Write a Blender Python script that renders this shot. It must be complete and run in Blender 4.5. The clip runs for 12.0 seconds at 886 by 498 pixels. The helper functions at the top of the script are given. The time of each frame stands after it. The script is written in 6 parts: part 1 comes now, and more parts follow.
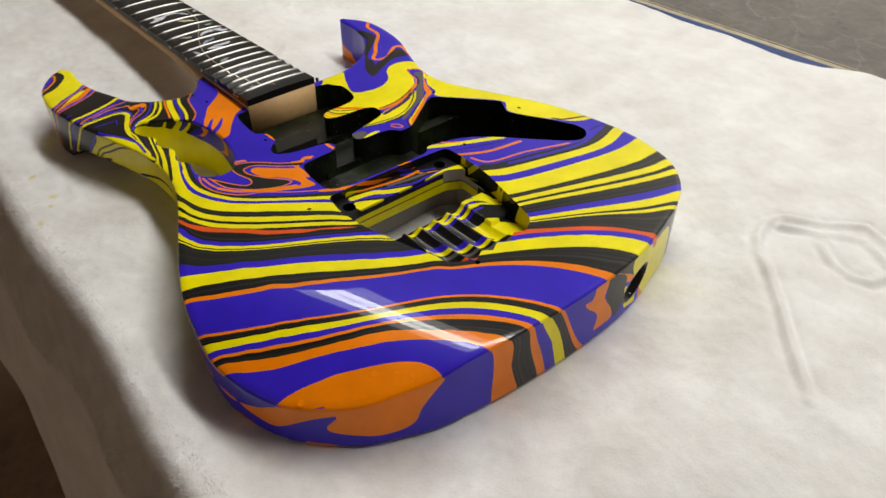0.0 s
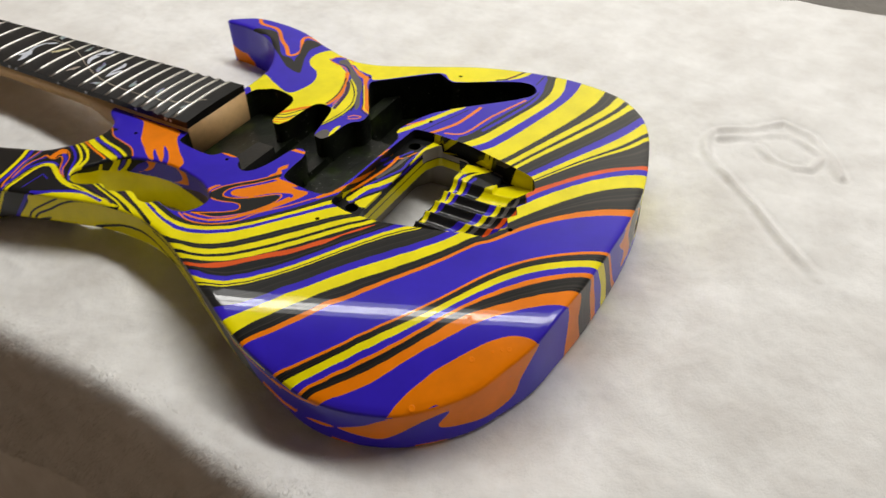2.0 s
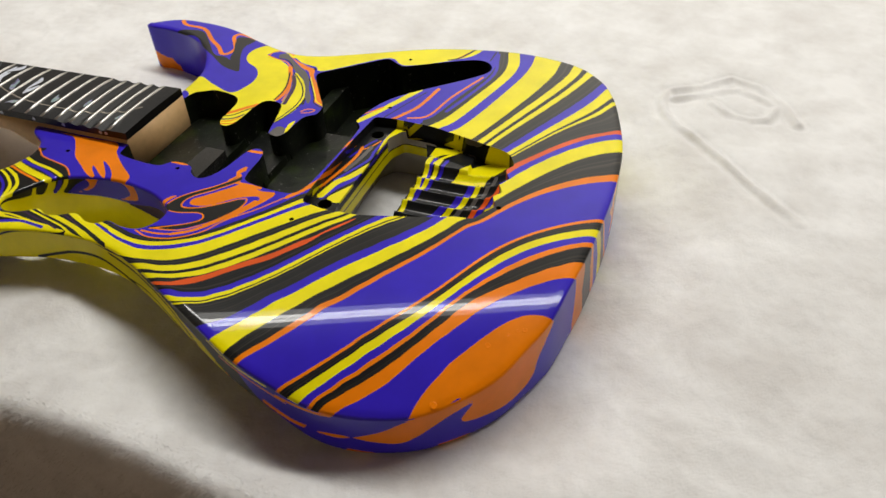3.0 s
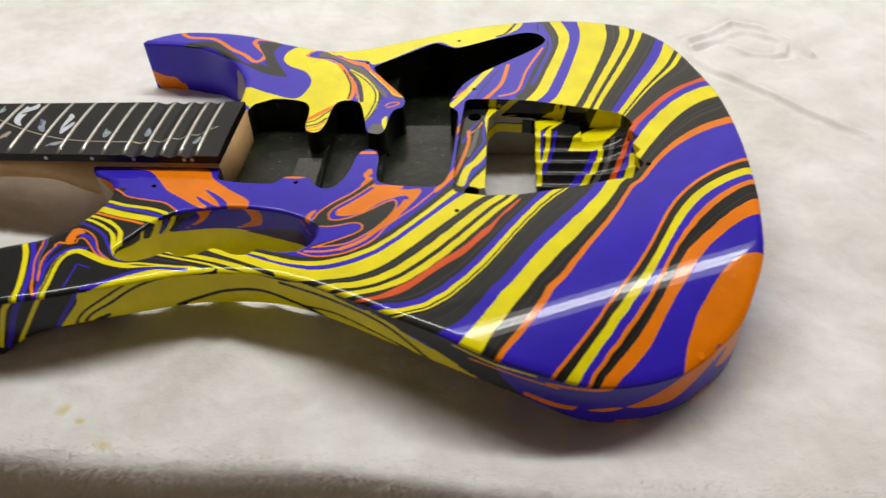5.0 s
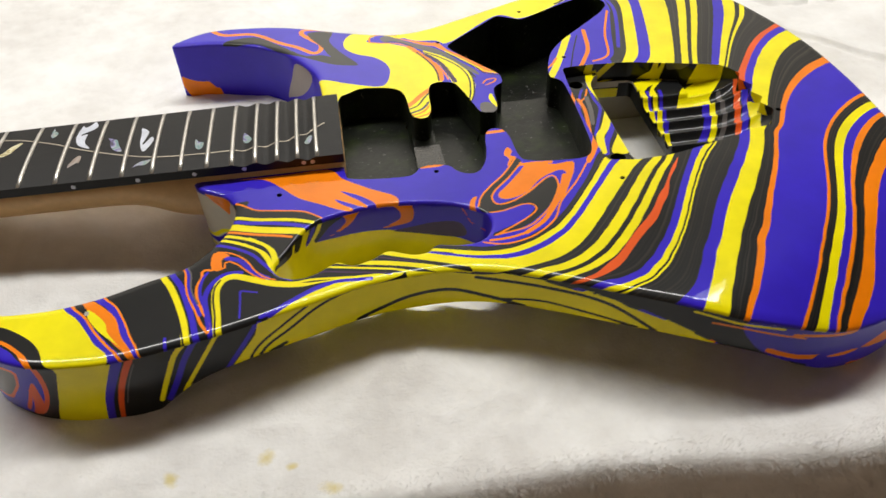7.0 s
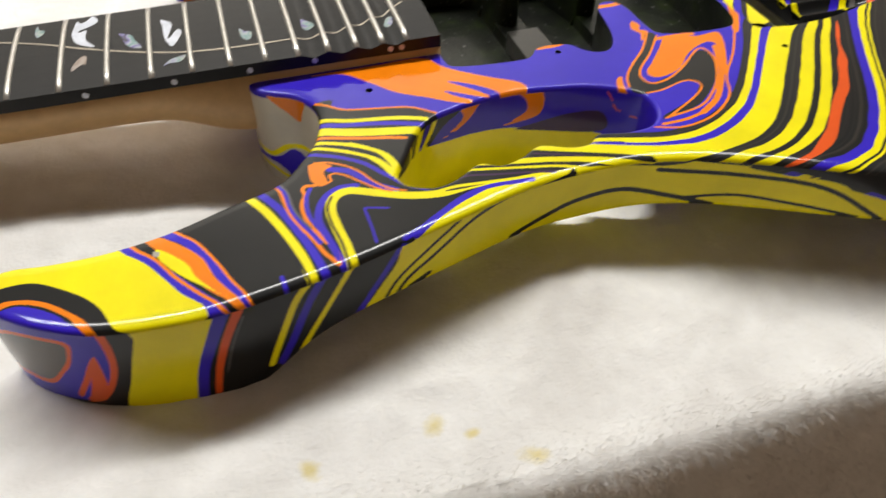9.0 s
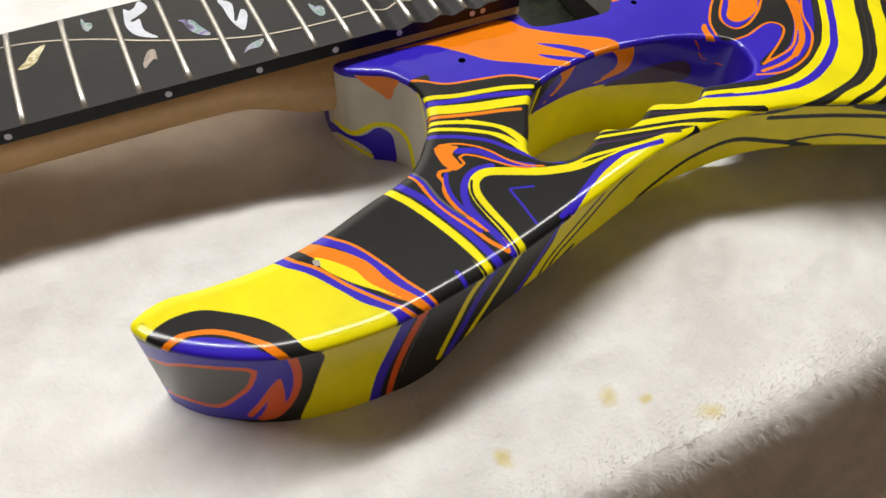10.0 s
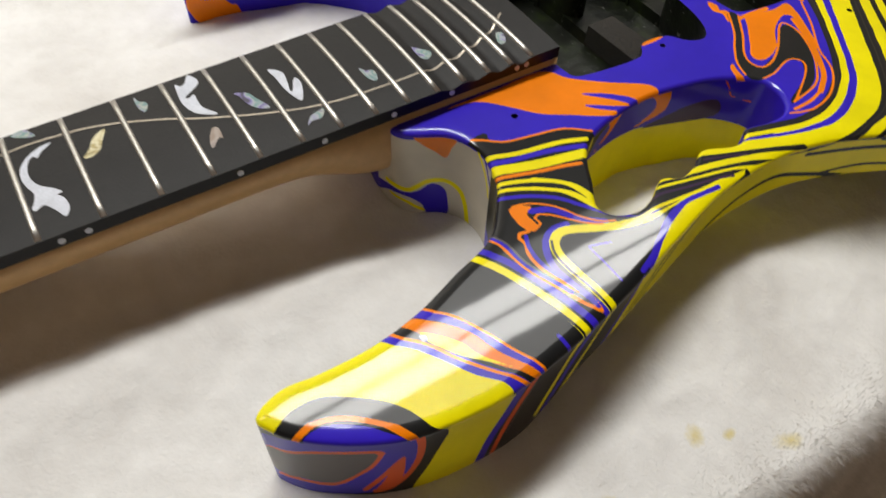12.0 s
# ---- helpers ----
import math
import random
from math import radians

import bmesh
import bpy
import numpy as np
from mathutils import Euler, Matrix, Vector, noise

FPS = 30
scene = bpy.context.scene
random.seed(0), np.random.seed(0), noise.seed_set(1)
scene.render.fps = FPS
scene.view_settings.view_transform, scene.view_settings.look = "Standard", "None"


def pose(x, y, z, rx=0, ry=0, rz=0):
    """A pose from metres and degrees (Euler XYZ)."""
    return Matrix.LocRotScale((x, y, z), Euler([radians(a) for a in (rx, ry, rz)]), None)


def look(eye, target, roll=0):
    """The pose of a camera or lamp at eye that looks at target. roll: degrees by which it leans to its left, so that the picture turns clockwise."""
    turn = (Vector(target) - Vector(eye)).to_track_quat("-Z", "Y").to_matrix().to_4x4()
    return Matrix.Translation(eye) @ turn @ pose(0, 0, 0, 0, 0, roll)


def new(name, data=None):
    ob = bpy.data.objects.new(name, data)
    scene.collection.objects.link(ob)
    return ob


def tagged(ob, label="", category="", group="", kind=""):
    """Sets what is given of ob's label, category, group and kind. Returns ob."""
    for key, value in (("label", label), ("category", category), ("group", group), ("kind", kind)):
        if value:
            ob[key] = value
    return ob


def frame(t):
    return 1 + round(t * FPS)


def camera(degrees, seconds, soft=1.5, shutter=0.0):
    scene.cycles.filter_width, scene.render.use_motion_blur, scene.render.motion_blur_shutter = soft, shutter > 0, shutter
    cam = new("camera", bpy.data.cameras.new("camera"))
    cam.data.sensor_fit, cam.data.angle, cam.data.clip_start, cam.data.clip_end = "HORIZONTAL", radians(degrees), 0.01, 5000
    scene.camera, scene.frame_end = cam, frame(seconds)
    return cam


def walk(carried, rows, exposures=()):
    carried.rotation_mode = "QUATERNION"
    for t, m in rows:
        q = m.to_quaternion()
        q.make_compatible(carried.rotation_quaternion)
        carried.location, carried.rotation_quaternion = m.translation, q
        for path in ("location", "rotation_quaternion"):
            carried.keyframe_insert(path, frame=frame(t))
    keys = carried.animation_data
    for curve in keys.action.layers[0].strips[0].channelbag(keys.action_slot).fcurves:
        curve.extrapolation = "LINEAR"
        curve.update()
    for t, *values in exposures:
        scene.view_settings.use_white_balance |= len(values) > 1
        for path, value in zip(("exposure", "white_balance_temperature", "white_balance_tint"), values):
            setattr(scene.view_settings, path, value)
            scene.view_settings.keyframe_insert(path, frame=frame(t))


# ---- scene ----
from mathutils.geometry import delaunay_2d_cdt

cam = camera(62.9, 12.0, shutter=0.5)
PATH = [
    (0, (-0.243, -0.304, 0.303), (0.799, 0.853, -0.952), 0.5),
    (0.5, (-0.264, -0.283, 0.299), (0.867, 0.772, -0.968), 0.5),
    (1, (-0.284, -0.259, 0.298), (0.925, 0.691, -0.981), 0.2),
    (1.5, (-0.301, -0.233, 0.298), (0.958, 0.619, -1.002), -0.8),
    (2, (-0.315, -0.212, 0.307), (0.993, 0.539, -1.006), -1.6),
    (2.5, (-0.31, -0.197, 0.293), (1.043, 0.455, -1.028), -2.4),
    (2.7, (-0.312, -0.189, 0.288), (1.058, 0.428, -1.032), -2.7),
    (4.3, (-0.364, -0.07, 0.29), (1.118, 0.162, -1.033), -1.7),
    (4.5, (-0.362, -0.056, 0.289), (1.118, 0.163, -1.038), -2.4),
    (5, (-0.354, -0.001, 0.282), (1.123, 0.122, -1.061), -2.5),
    (5.5, (-0.354, 0.043, 0.283), (1.114, 0.074, -1.075), -2.5),
    (6, (-0.349, 0.073, 0.282), (1.118, 0.025, -1.077), -2.4),
    (6.5, (-0.334, 0.109, 0.276), (1.122, -0.019, -1.089), -2.0),
    (6.7, (-0.334, 0.123, 0.272), (1.118, -0.033, -1.094), -2.0),
    (8.3, (-0.294, 0.198, 0.217), (1.125, -0.197, -1.136), -1.4),
    (8.5, (-0.286, 0.203, 0.208), (1.112, -0.211, -1.161), -0.9),
    (9, (-0.274, 0.224, 0.198), (1.058, -0.189, -1.236), -0.1),
    (9.5, (-0.251, 0.256, 0.2), (0.961, -0.208, -1.322), -0.3),
    (10, (-0.235, 0.286, 0.205), (0.882, -0.293, -1.35), 1.2),
    (10.5, (-0.228, 0.3, 0.208), (0.821, -0.364, -1.36), 2.3),
    (11, (-0.219, 0.31, 0.211), (0.795, -0.408, -1.356), 3.0),
    (11.5, (-0.208, 0.317, 0.21), (0.803, -0.42, -1.351), 3.0),
    (12, (-0.203, 0.318, 0.224), (0.83, -0.382, -1.339), 2.2),
]
EXPOSURE = [(0.0, -0.22), (4.0, -0.18), (6.5, 0.02), (8.5, 0.28), (10.5, 0.18), (12.0, -0.02)]
walk(cam, [(t, look(eye, target, roll)) for t, eye, target, roll in PATH], EXPOSURE)
LAMP, LAMP_W, WALL_FILL_W = (0.60, 0.1, 1.5), 30.0, 10.0

# ---- world and light ----
world = bpy.data.worlds.new("world")
scene.world = world
world.use_nodes = True
world.node_tree.nodes["Background"].inputs[0].default_value = (1.0, 0.93, 0.84, 1)
world.node_tree.nodes["Background"].inputs[1].default_value = 0.012


def area_lamp(name, eye, target, width, length, watts, colour):
    data = bpy.data.lights.new(name, "AREA")
    data.shape, data.size, data.size_y = "RECTANGLE", width, length
    data.energy, data.color = watts, colour
    lamp = new(name, data)
    lamp.matrix_world = look(eye, target)
    return lamp


LAMP_TINT = (1.0, 0.985, 0.945)
LAMP_LONG = 2.3
for side, wide, share in ((-0.039, 0.068, 0.45), (0.039, 0.068, 0.45), (-0.125, 0.09, 0.10), (0.125, 0.09, 0.10)):  # two tubes, and the bright lips of their reflector
    area_lamp("ceiling_light_glow", (LAMP[0] + side, LAMP[1], LAMP[2]), (LAMP[0] + side, LAMP[1] + 0.001, 0), wide, LAMP_LONG, LAMP_W * share, LAMP_TINT)
# added fill light beside the fixture: brightens the east wall for reflections
area_lamp("wall_fill_light", (LAMP[0] + 0.19, LAMP[1], LAMP[2] + 0.05), (LAMP[0] + 0.85, LAMP[1] + 0.001, LAMP[2] + 0.22), 0.08, LAMP_LONG, WALL_FILL_W, LAMP_TINT)

# ---- materials ----


def material(name):
    m = bpy.data.materials.new(name)
    m.use_nodes = True
    return m, m.node_tree.nodes, m.node_tree.links, m.node_tree.nodes["Principled BSDF"]


def noise_tex(nodes, links, scale, detail=4.0, coords="Object", rough=0.6):
    tc = nodes.new("ShaderNodeTexCoord")
    n = nodes.new("ShaderNodeTexNoise")
    n.inputs["Scale"].default_value, n.inputs["Detail"].default_value, n.inputs["Roughness"].default_value = scale, detail, rough
    links.new(tc.outputs[coords], n.inputs["Vector"])
    return n


def ramp(nodes, links, source, stops, mode="LINEAR"):
    r = nodes.new("ShaderNodeValToRGB")
    r.color_ramp.interpolation = mode
    el = r.color_ramp.elements
    while len(el) > 1:
        el.remove(el[-1])
    el[0].position, el[0].color = stops[0][0], (*stops[0][1], 1)
    for p, c in stops[1:]:
        el.new(p).color = (*c, 1)
    links.new(source, r.inputs[0])
    return r


def bump(nodes, links, bsdf, source, strength, distance):
    b = nodes.new("ShaderNodeBump")
    b.inputs["Strength"].default_value, b.inputs["Distance"].default_value = strength, distance
    links.new(source, b.inputs["Height"])
    links.new(b.outputs[0], bsdf.inputs["Normal"])
    return b


def plain(name, colour, rough, metal=0.0, vary=0.15, scale=60.0, bumps=0.0, coat=0.0):
    """A surface whose colour drifts by vary at two scales."""
    m, nodes, links, bsdf = material(name)
    n1, n2 = noise_tex(nodes, links, scale), noise_tex(nodes, links, scale * 9, 3.0)
    mix = nodes.new("ShaderNodeMath")
    mix.operation = "ADD"
    links.new(n1.outputs["Fac"], mix.inputs[0])
    links.new(n2.outputs["Fac"], mix.inputs[1])
    half = nodes.new("ShaderNodeMath")
    half.operation, half.inputs[1].default_value = "MULTIPLY", 0.5
    links.new(mix.outputs[0], half.inputs[0])
    r = ramp(nodes, links, half.outputs[0], [(0.3, [c * (1 - vary) for c in colour]), (0.7, [min(1, c * (1 + vary)) for c in colour])])
    links.new(r.outputs[0], bsdf.inputs["Base Color"])
    bsdf.inputs["Roughness"].default_value, bsdf.inputs["Metallic"].default_value = rough, metal
    bsdf.inputs["Coat Weight"].default_value, bsdf.inputs["Coat Roughness"].default_value = coat, 0.03
    if bumps:
        bump(nodes, links, bsdf, n2.outputs["Fac"], bumps, 0.001)
    return m


BLACK, PURPLE, YELLOW, ORANGE = (0.009, 0.0095, 0.010), (0.036, 0.016, 0.54), (0.93, 0.82, 0.0), (0.93, 0.235, 0.0)
RED, BROWN, GREY = (0.80, 0.105, 0.012), (0.10, 0.055, 0.035), (0.42, 0.39, 0.34)
PALE, PLUM, SLATE = (0.66, 0.61, 0.50), (0.05, 0.022, 0.07), (0.12, 0.11, 0.105)
CHAR = (0.016, 0.0165, 0.016)
LAYERS = [BLACK, PURPLE, YELLOW, ORANGE, CHAR, PURPLE, YELLOW, ORANGE, BLACK, GREY, RED, SLATE, PLUM, PALE]
FLOW = [(330, PURPLE), (343, CHAR), (352, YELLOW), (360, PURPLE), (368, YELLOW), (386, CHAR), (387.2, BROWN), (388.2, CHAR), (395, YELLOW), (404, BLACK),
        (410, YELLOW), (419, BLACK), (439, PURPLE), (446, YELLOW), (453.4, BLACK), (454.4, YELLOW), (456, CHAR), (481, GREY),
        (482, PURPLE), (496, YELLOW), (518, BLACK), (536, ORANGE), (545, PURPLE), (617, ORANGE), (624, BLACK), (638, YELLOW),
        (654, PURPLE), (669, ORANGE), (677, BLACK), (693, ORANGE), (715, PURPLE), (775, ORANGE)]


def swirl_paint():
    m, nodes, links, bsdf = material("swirl_paint")
    at = nodes.new("ShaderNodeAttribute")
    at.attribute_name = "flow"
    r = ramp(nodes, links, at.outputs["Fac"], [((v - 330) / 520, c) for v, c in FLOW], "CONSTANT")
    # fine pale hairs run along the flow in the dark bands
    dark = ramp(nodes, links, at.outputs["Fac"], [((v - 330) / 520, (1, 1, 1) if c in (BLACK, CHAR) else (0, 0, 0)) for v, c in FLOW], "CONSTANT")
    along = nodes.new("ShaderNodeTexNoise")
    along.noise_dimensions = "1D"
    along.inputs["Scale"].default_value, along.inputs["Detail"].default_value = 210.0, 3.0
    links.new(at.outputs["Fac"], along.inputs["W"])
    hair = ramp(nodes, links, along.outputs["Fac"], [(0.5, (0, 0, 0)), (0.74, (0.45, 0.45, 0.45))])
    gate = nodes.new("ShaderNodeMath")
    gate.operation = "MULTIPLY"
    links.new(dark.outputs[0], gate.inputs[0])
    links.new(hair.outputs[0], gate.inputs[1])
    mix = nodes.new("ShaderNodeMix")
    mix.data_type = "RGBA"
    links.new(gate.outputs[0], mix.inputs[0])
    links.new(r.outputs[0], mix.inputs[6])
    mix.inputs[7].default_value = (0.075, 0.065, 0.05, 1)
    colour = mix.outputs[2]
    for n, c in [(13, PALE), *enumerate(LAYERS[:13])]:  # the pale ground lies lowest
        a = nodes.new("ShaderNodeAttribute")
        a.attribute_name = "lay%d" % n
        gate = nodes.new("ShaderNodeMath")
        gate.operation, gate.inputs[1].default_value = "GREATER_THAN", 0.0
        links.new(a.outputs["Fac"], gate.inputs[0])
        mix = nodes.new("ShaderNodeMix")
        mix.data_type = "RGBA"
        links.new(gate.outputs[0], mix.inputs[0])
        links.new(colour, mix.inputs[6])
        mix.inputs[7].default_value = (*c, 1)
        colour = mix.outputs[2]
    # the paint's slight clouding
    n = noise_tex(nodes, links, 35, 4)
    cloud = ramp(nodes, links, n.outputs["Fac"], [(0.3, (0.86, 0.86, 0.86)), (0.7, (1.06, 1.06, 1.06))])
    mul = nodes.new("ShaderNodeMix")
    mul.data_type, mul.blend_type = "RGBA", "MULTIPLY"
    mul.inputs[0].default_value = 1.0
    links.new(colour, mul.inputs[6])
    links.new(cloud.outputs[0], mul.inputs[7])
    links.new(mul.outputs[2], bsdf.inputs["Base Color"])
    bsdf.inputs["Roughness"].default_value = 0.4
    bsdf.inputs["Specular IOR Level"].default_value = 0.08
    bsdf.inputs["Coat IOR"].default_value = 1.4
    geo, up = nodes.new("ShaderNodeNewGeometry"), nodes.new("ShaderNodeSeparateXYZ")
    links.new(geo.outputs["Normal"], up.inputs[0])
    side_coat = nodes.new("ShaderNodeMapRange")  # weaker coat on upright faces tones down their washed-out reflections
    side_coat.inputs["From Min"].default_value, side_coat.inputs["From Max"].default_value = 0.2, 0.7
    side_coat.inputs["To Min"].default_value, side_coat.inputs["To Max"].default_value = 0.60, 0.80
    links.new(up.outputs["Z"], side_coat.inputs["Value"])
    links.new(side_coat.outputs[0], bsdf.inputs["Coat Weight"])
    # the lacquer is polished on the lower bout and still hazy on the bass horn
    tc, sep = nodes.new("ShaderNodeTexCoord"), nodes.new("ShaderNodeSeparateXYZ")
    links.new(tc.outputs["Object"], sep.inputs[0])
    haze = nodes.new("ShaderNodeMapRange")
    haze.inputs["From Min"].default_value, haze.inputs["From Max"].default_value = 0.10, 0.20
    haze.inputs["To Min"].default_value, haze.inputs["To Max"].default_value = 0.03, 0.045
    links.new(sep.outputs["Y"], haze.inputs["Value"])
    links.new(haze.outputs[0], bsdf.inputs["Coat Roughness"])
    n2 = noise_tex(nodes, links, 130, 2)
    b = nodes.new("ShaderNodeBump")
    b.inputs["Strength"].default_value, b.inputs["Distance"].default_value = 0.012, 0.0006
    links.new(n2.outputs["Fac"], b.inputs["Height"])
    links.new(b.outputs[0], bsdf.inputs["Coat Normal"])
    return m


def dabs(nodes, links, colour, spots, tint, most, z=0.0):
    """Ragged stains at x, y, half width, half length, turn."""
    tc = nodes.new("ShaderNodeTexCoord")
    speck = noise_tex(nodes, links, 160, 4)
    for x, y, wide, long_, turn in spots:
        place = nodes.new("ShaderNodeMapping")
        place.vector_type = "TEXTURE"
        place.inputs["Location"].default_value, place.inputs["Rotation"].default_value = (x, y, z), (0, 0, turn)
        place.inputs["Scale"].default_value = (wide, long_, 1.0)
        links.new(tc.outputs["Object"], place.inputs["Vector"])
        far = nodes.new("ShaderNodeVectorMath")
        far.operation = "LENGTH"
        links.new(place.outputs[0], far.inputs[0])
        sub = nodes.new("ShaderNodeMath")
        sub.operation = "ADD"
        links.new(far.outputs["Value"], sub.inputs[0])
        links.new(speck.outputs["Fac"], sub.inputs[1])
        dab = ramp(nodes, links, sub.outputs[0], [(0.6, (most, most, most)), (1.0, (0, 0, 0))])
        mix = nodes.new("ShaderNodeMix")
        mix.data_type = "RGBA"
        links.new(dab.outputs[0], mix.inputs[0])
        links.new(colour, mix.inputs[6])
        mix.inputs[7].default_value = (*tint, 1)
        colour = mix.outputs[2]
    return colour


def fleece():
    m, nodes, links, bsdf = material("white_fleece")
    big, mid, fine = noise_tex(nodes, links, 9, 3), noise_tex(nodes, links, 38, 6, rough=0.65), noise_tex(nodes, links, 700, 3)
    mid.inputs["Distortion"].default_value = 0.15
    add = nodes.new("ShaderNodeMath")
    add.operation = "ADD"
    links.new(big.outputs["Fac"], add.inputs[0])
    links.new(mid.outputs["Fac"], add.inputs[1])
    half = nodes.new("ShaderNodeMath")
    half.operation, half.inputs[1].default_value = "MULTIPLY", 0.5
    links.new(add.outputs[0], half.inputs[0])
    r = ramp(nodes, links, half.outputs[0], [(0.36, (0.72, 0.70, 0.675)), (0.5, (0.81, 0.80, 0.78)), (0.62, (0.90, 0.895, 0.88))])
    colour = r.outputs[0]
    colour = dabs(nodes, links, colour, STAINS, (0.70, 0.56, 0.10), 0.66)
    links.new(colour, bsdf.inputs["Base Color"])
    bsdf.inputs["Roughness"].default_value = 0.95
    bsdf.inputs["Sheen Weight"].default_value, bsdf.inputs["Sheen Roughness"].default_value = 0.4, 0.5
    both = nodes.new("ShaderNodeMath")
    both.operation, both.inputs[1].default_value = "MULTIPLY_ADD", 0.22
    links.new(fine.outputs["Fac"], both.inputs[0])
    links.new(mid.outputs["Fac"], both.inputs[2])
    bump(nodes, links, bsdf, both.outputs[0], 0.32, 0.004)
    return m


STAINS = [(-0.166, 0.193, 0.007, 0.012, 0.4), (-0.172, 0.183, 0.004, 0.006, 0.1), (-0.184, 0.168, 0.007, 0.011, -0.5), (-0.169, 0.231, 0.008, 0.007, 0.0)]


def bench_top():
    """Grey-brown sheet with pale creases, dark smears and rusty spots."""
    m, nodes, links, bsdf = material("worn_bench")
    big, smear, spot = noise_tex(nodes, links, 7, 6), noise_tex(nodes, links, 45, 8, rough=0.75), noise_tex(nodes, links, 28, 2)
    smear.inputs["Distortion"].default_value = 1.2
    add = nodes.new("ShaderNodeMath")
    add.operation = "ADD"
    links.new(big.outputs["Fac"], add.inputs[0])
    links.new(smear.outputs["Fac"], add.inputs[1])
    half = nodes.new("ShaderNodeMath")
    half.operation, half.inputs[1].default_value = "MULTIPLY", 0.5
    links.new(add.outputs[0], half.inputs[0])
    colour = ramp(nodes, links, half.outputs[0], [(0.30, (0.05, 0.045, 0.04)), (0.46, (0.115, 0.105, 0.094)), (0.64, (0.19, 0.178, 0.162))]).outputs[0]
    warp = nodes.new("ShaderNodeVectorMath")
    warp.operation, warp.inputs[1].default_value = "MULTIPLY_ADD", (0.10, 0.10, 0.0)
    tc = nodes.new("ShaderNodeTexCoord")
    links.new(big.outputs["Color"], warp.inputs[0])
    links.new(tc.outputs["Object"], warp.inputs[2])
    crease = nodes.new("ShaderNodeTexVoronoi")
    crease.feature, crease.inputs["Scale"].default_value = "DISTANCE_TO_EDGE", 17.0
    links.new(warp.outputs[0], crease.inputs["Vector"])
    line = ramp(nodes, links, crease.outputs["Distance"], [(0.0, (0.38, 0.38, 0.38)), (0.014, (0, 0, 0))])
    rust = ramp(nodes, links, spot.outputs["Fac"], [(0.78, (0, 0, 0)), (0.82, (0.85, 0.85, 0.85))])
    for mask, tint in ((line, (0.34, 0.32, 0.29)), (rust, (0.28, 0.13, 0.03))):
        mix = nodes.new("ShaderNodeMix")
        mix.data_type = "RGBA"
        links.new(mask.outputs[0], mix.inputs[0])
        links.new(colour, mix.inputs[6])
        mix.inputs[7].default_value = (*tint, 1)
        colour = mix.outputs[2]
    colour = dabs(nodes, links, colour, [(0.047, -0.19, 0.018, 0.014, 0.3)], (0.42, 0.20, 0.02), 0.9, 0.897)
    colour = dabs(nodes, links, colour, [(0.036, -0.176, 0.014, 0.013, 0), (0.157, -0.113, 0.010, 0.008, 0.5), (0.146, -0.124, 0.008, 0.012, 0), (0.177, -0.096, 0.006, 0.006, 0)], (0.05, 0.04, 0.03), 0.8, 0.897)
    colour = dabs(nodes, links, colour, [(0.049, -0.097, 0.020, 0.014, 0), (0.069, -0.025, 0.014, 0.022, 0.4), (0.041, -0.113, 0.010, 0.010, 0), (0.045, 0.03, 0.02, 0.05, 0)], (0.16, 0.12, 0.04), 0.7, 0.897)
    links.new(colour, bsdf.inputs["Base Color"])
    bsdf.inputs["Roughness"].default_value = 0.5
    bump(nodes, links, bsdf, smear.outputs["Fac"], 0.3, 0.002)
    return m


def fur():
    """Single strands, through which light passes."""
    m, nodes, links, bsdf = material("fleece_strands")
    n = noise_tex(nodes, links, 60, 3)
    r = ramp(nodes, links, n.outputs["Fac"], [(0.35, (0.74, 0.73, 0.71)), (0.65, (0.92, 0.91, 0.90))])
    links.new(r.outputs[0], bsdf.inputs["Base Color"])
    bsdf.inputs["Roughness"].default_value, bsdf.inputs["Specular IOR Level"].default_value = 0.6, 0.4
    thin, mix = nodes.new("ShaderNodeBsdfTranslucent"), nodes.new("ShaderNodeMixShader")
    links.new(r.outputs[0], thin.inputs["Color"])
    mix.inputs[0].default_value = 0.5
    links.new(bsdf.outputs[0], mix.inputs[1])
    links.new(thin.outputs[0], mix.inputs[2])
    links.new(mix.outputs[0], nodes["Material Output"].inputs["Surface"])
    return m


PAINT, FLEECE, FUR = swirl_paint(), fleece(), fur()


def cavity_black():
    """Sprayed black lacquer, faintly green, with specks of dust."""
    m, nodes, links, bsdf = material("cavity_black")
    big, dust = noise_tex(nodes, links, 60, 5), noise_tex(nodes, links, 420, 2)
    base = ramp(nodes, links, big.outputs["Fac"], [(0.35, (0.004, 0.0045, 0.0035)), (0.55, (0.009, 0.012, 0.006)), (0.72, (0.022, 0.034, 0.006))])
    speck = ramp(nodes, links, dust.outputs["Fac"], [(0.67, (0, 0, 0)), (0.72, (1, 1, 1))])
    mix = nodes.new("ShaderNodeMix")
    mix.data_type = "RGBA"
    links.new(speck.outputs[0], mix.inputs[0])
    links.new(base.outputs[0], mix.inputs[6])
    mix.inputs[7].default_value = (0.16, 0.16, 0.15, 1)
    links.new(mix.outputs[2], bsdf.inputs["Base Color"])
    bsdf.inputs["Roughness"].default_value = 0.3
    bsdf.inputs["Specular IOR Level"].default_value = 0.35
    bump(nodes, links, bsdf, big.outputs["Fac"], 0.35, 0.002)
    return m


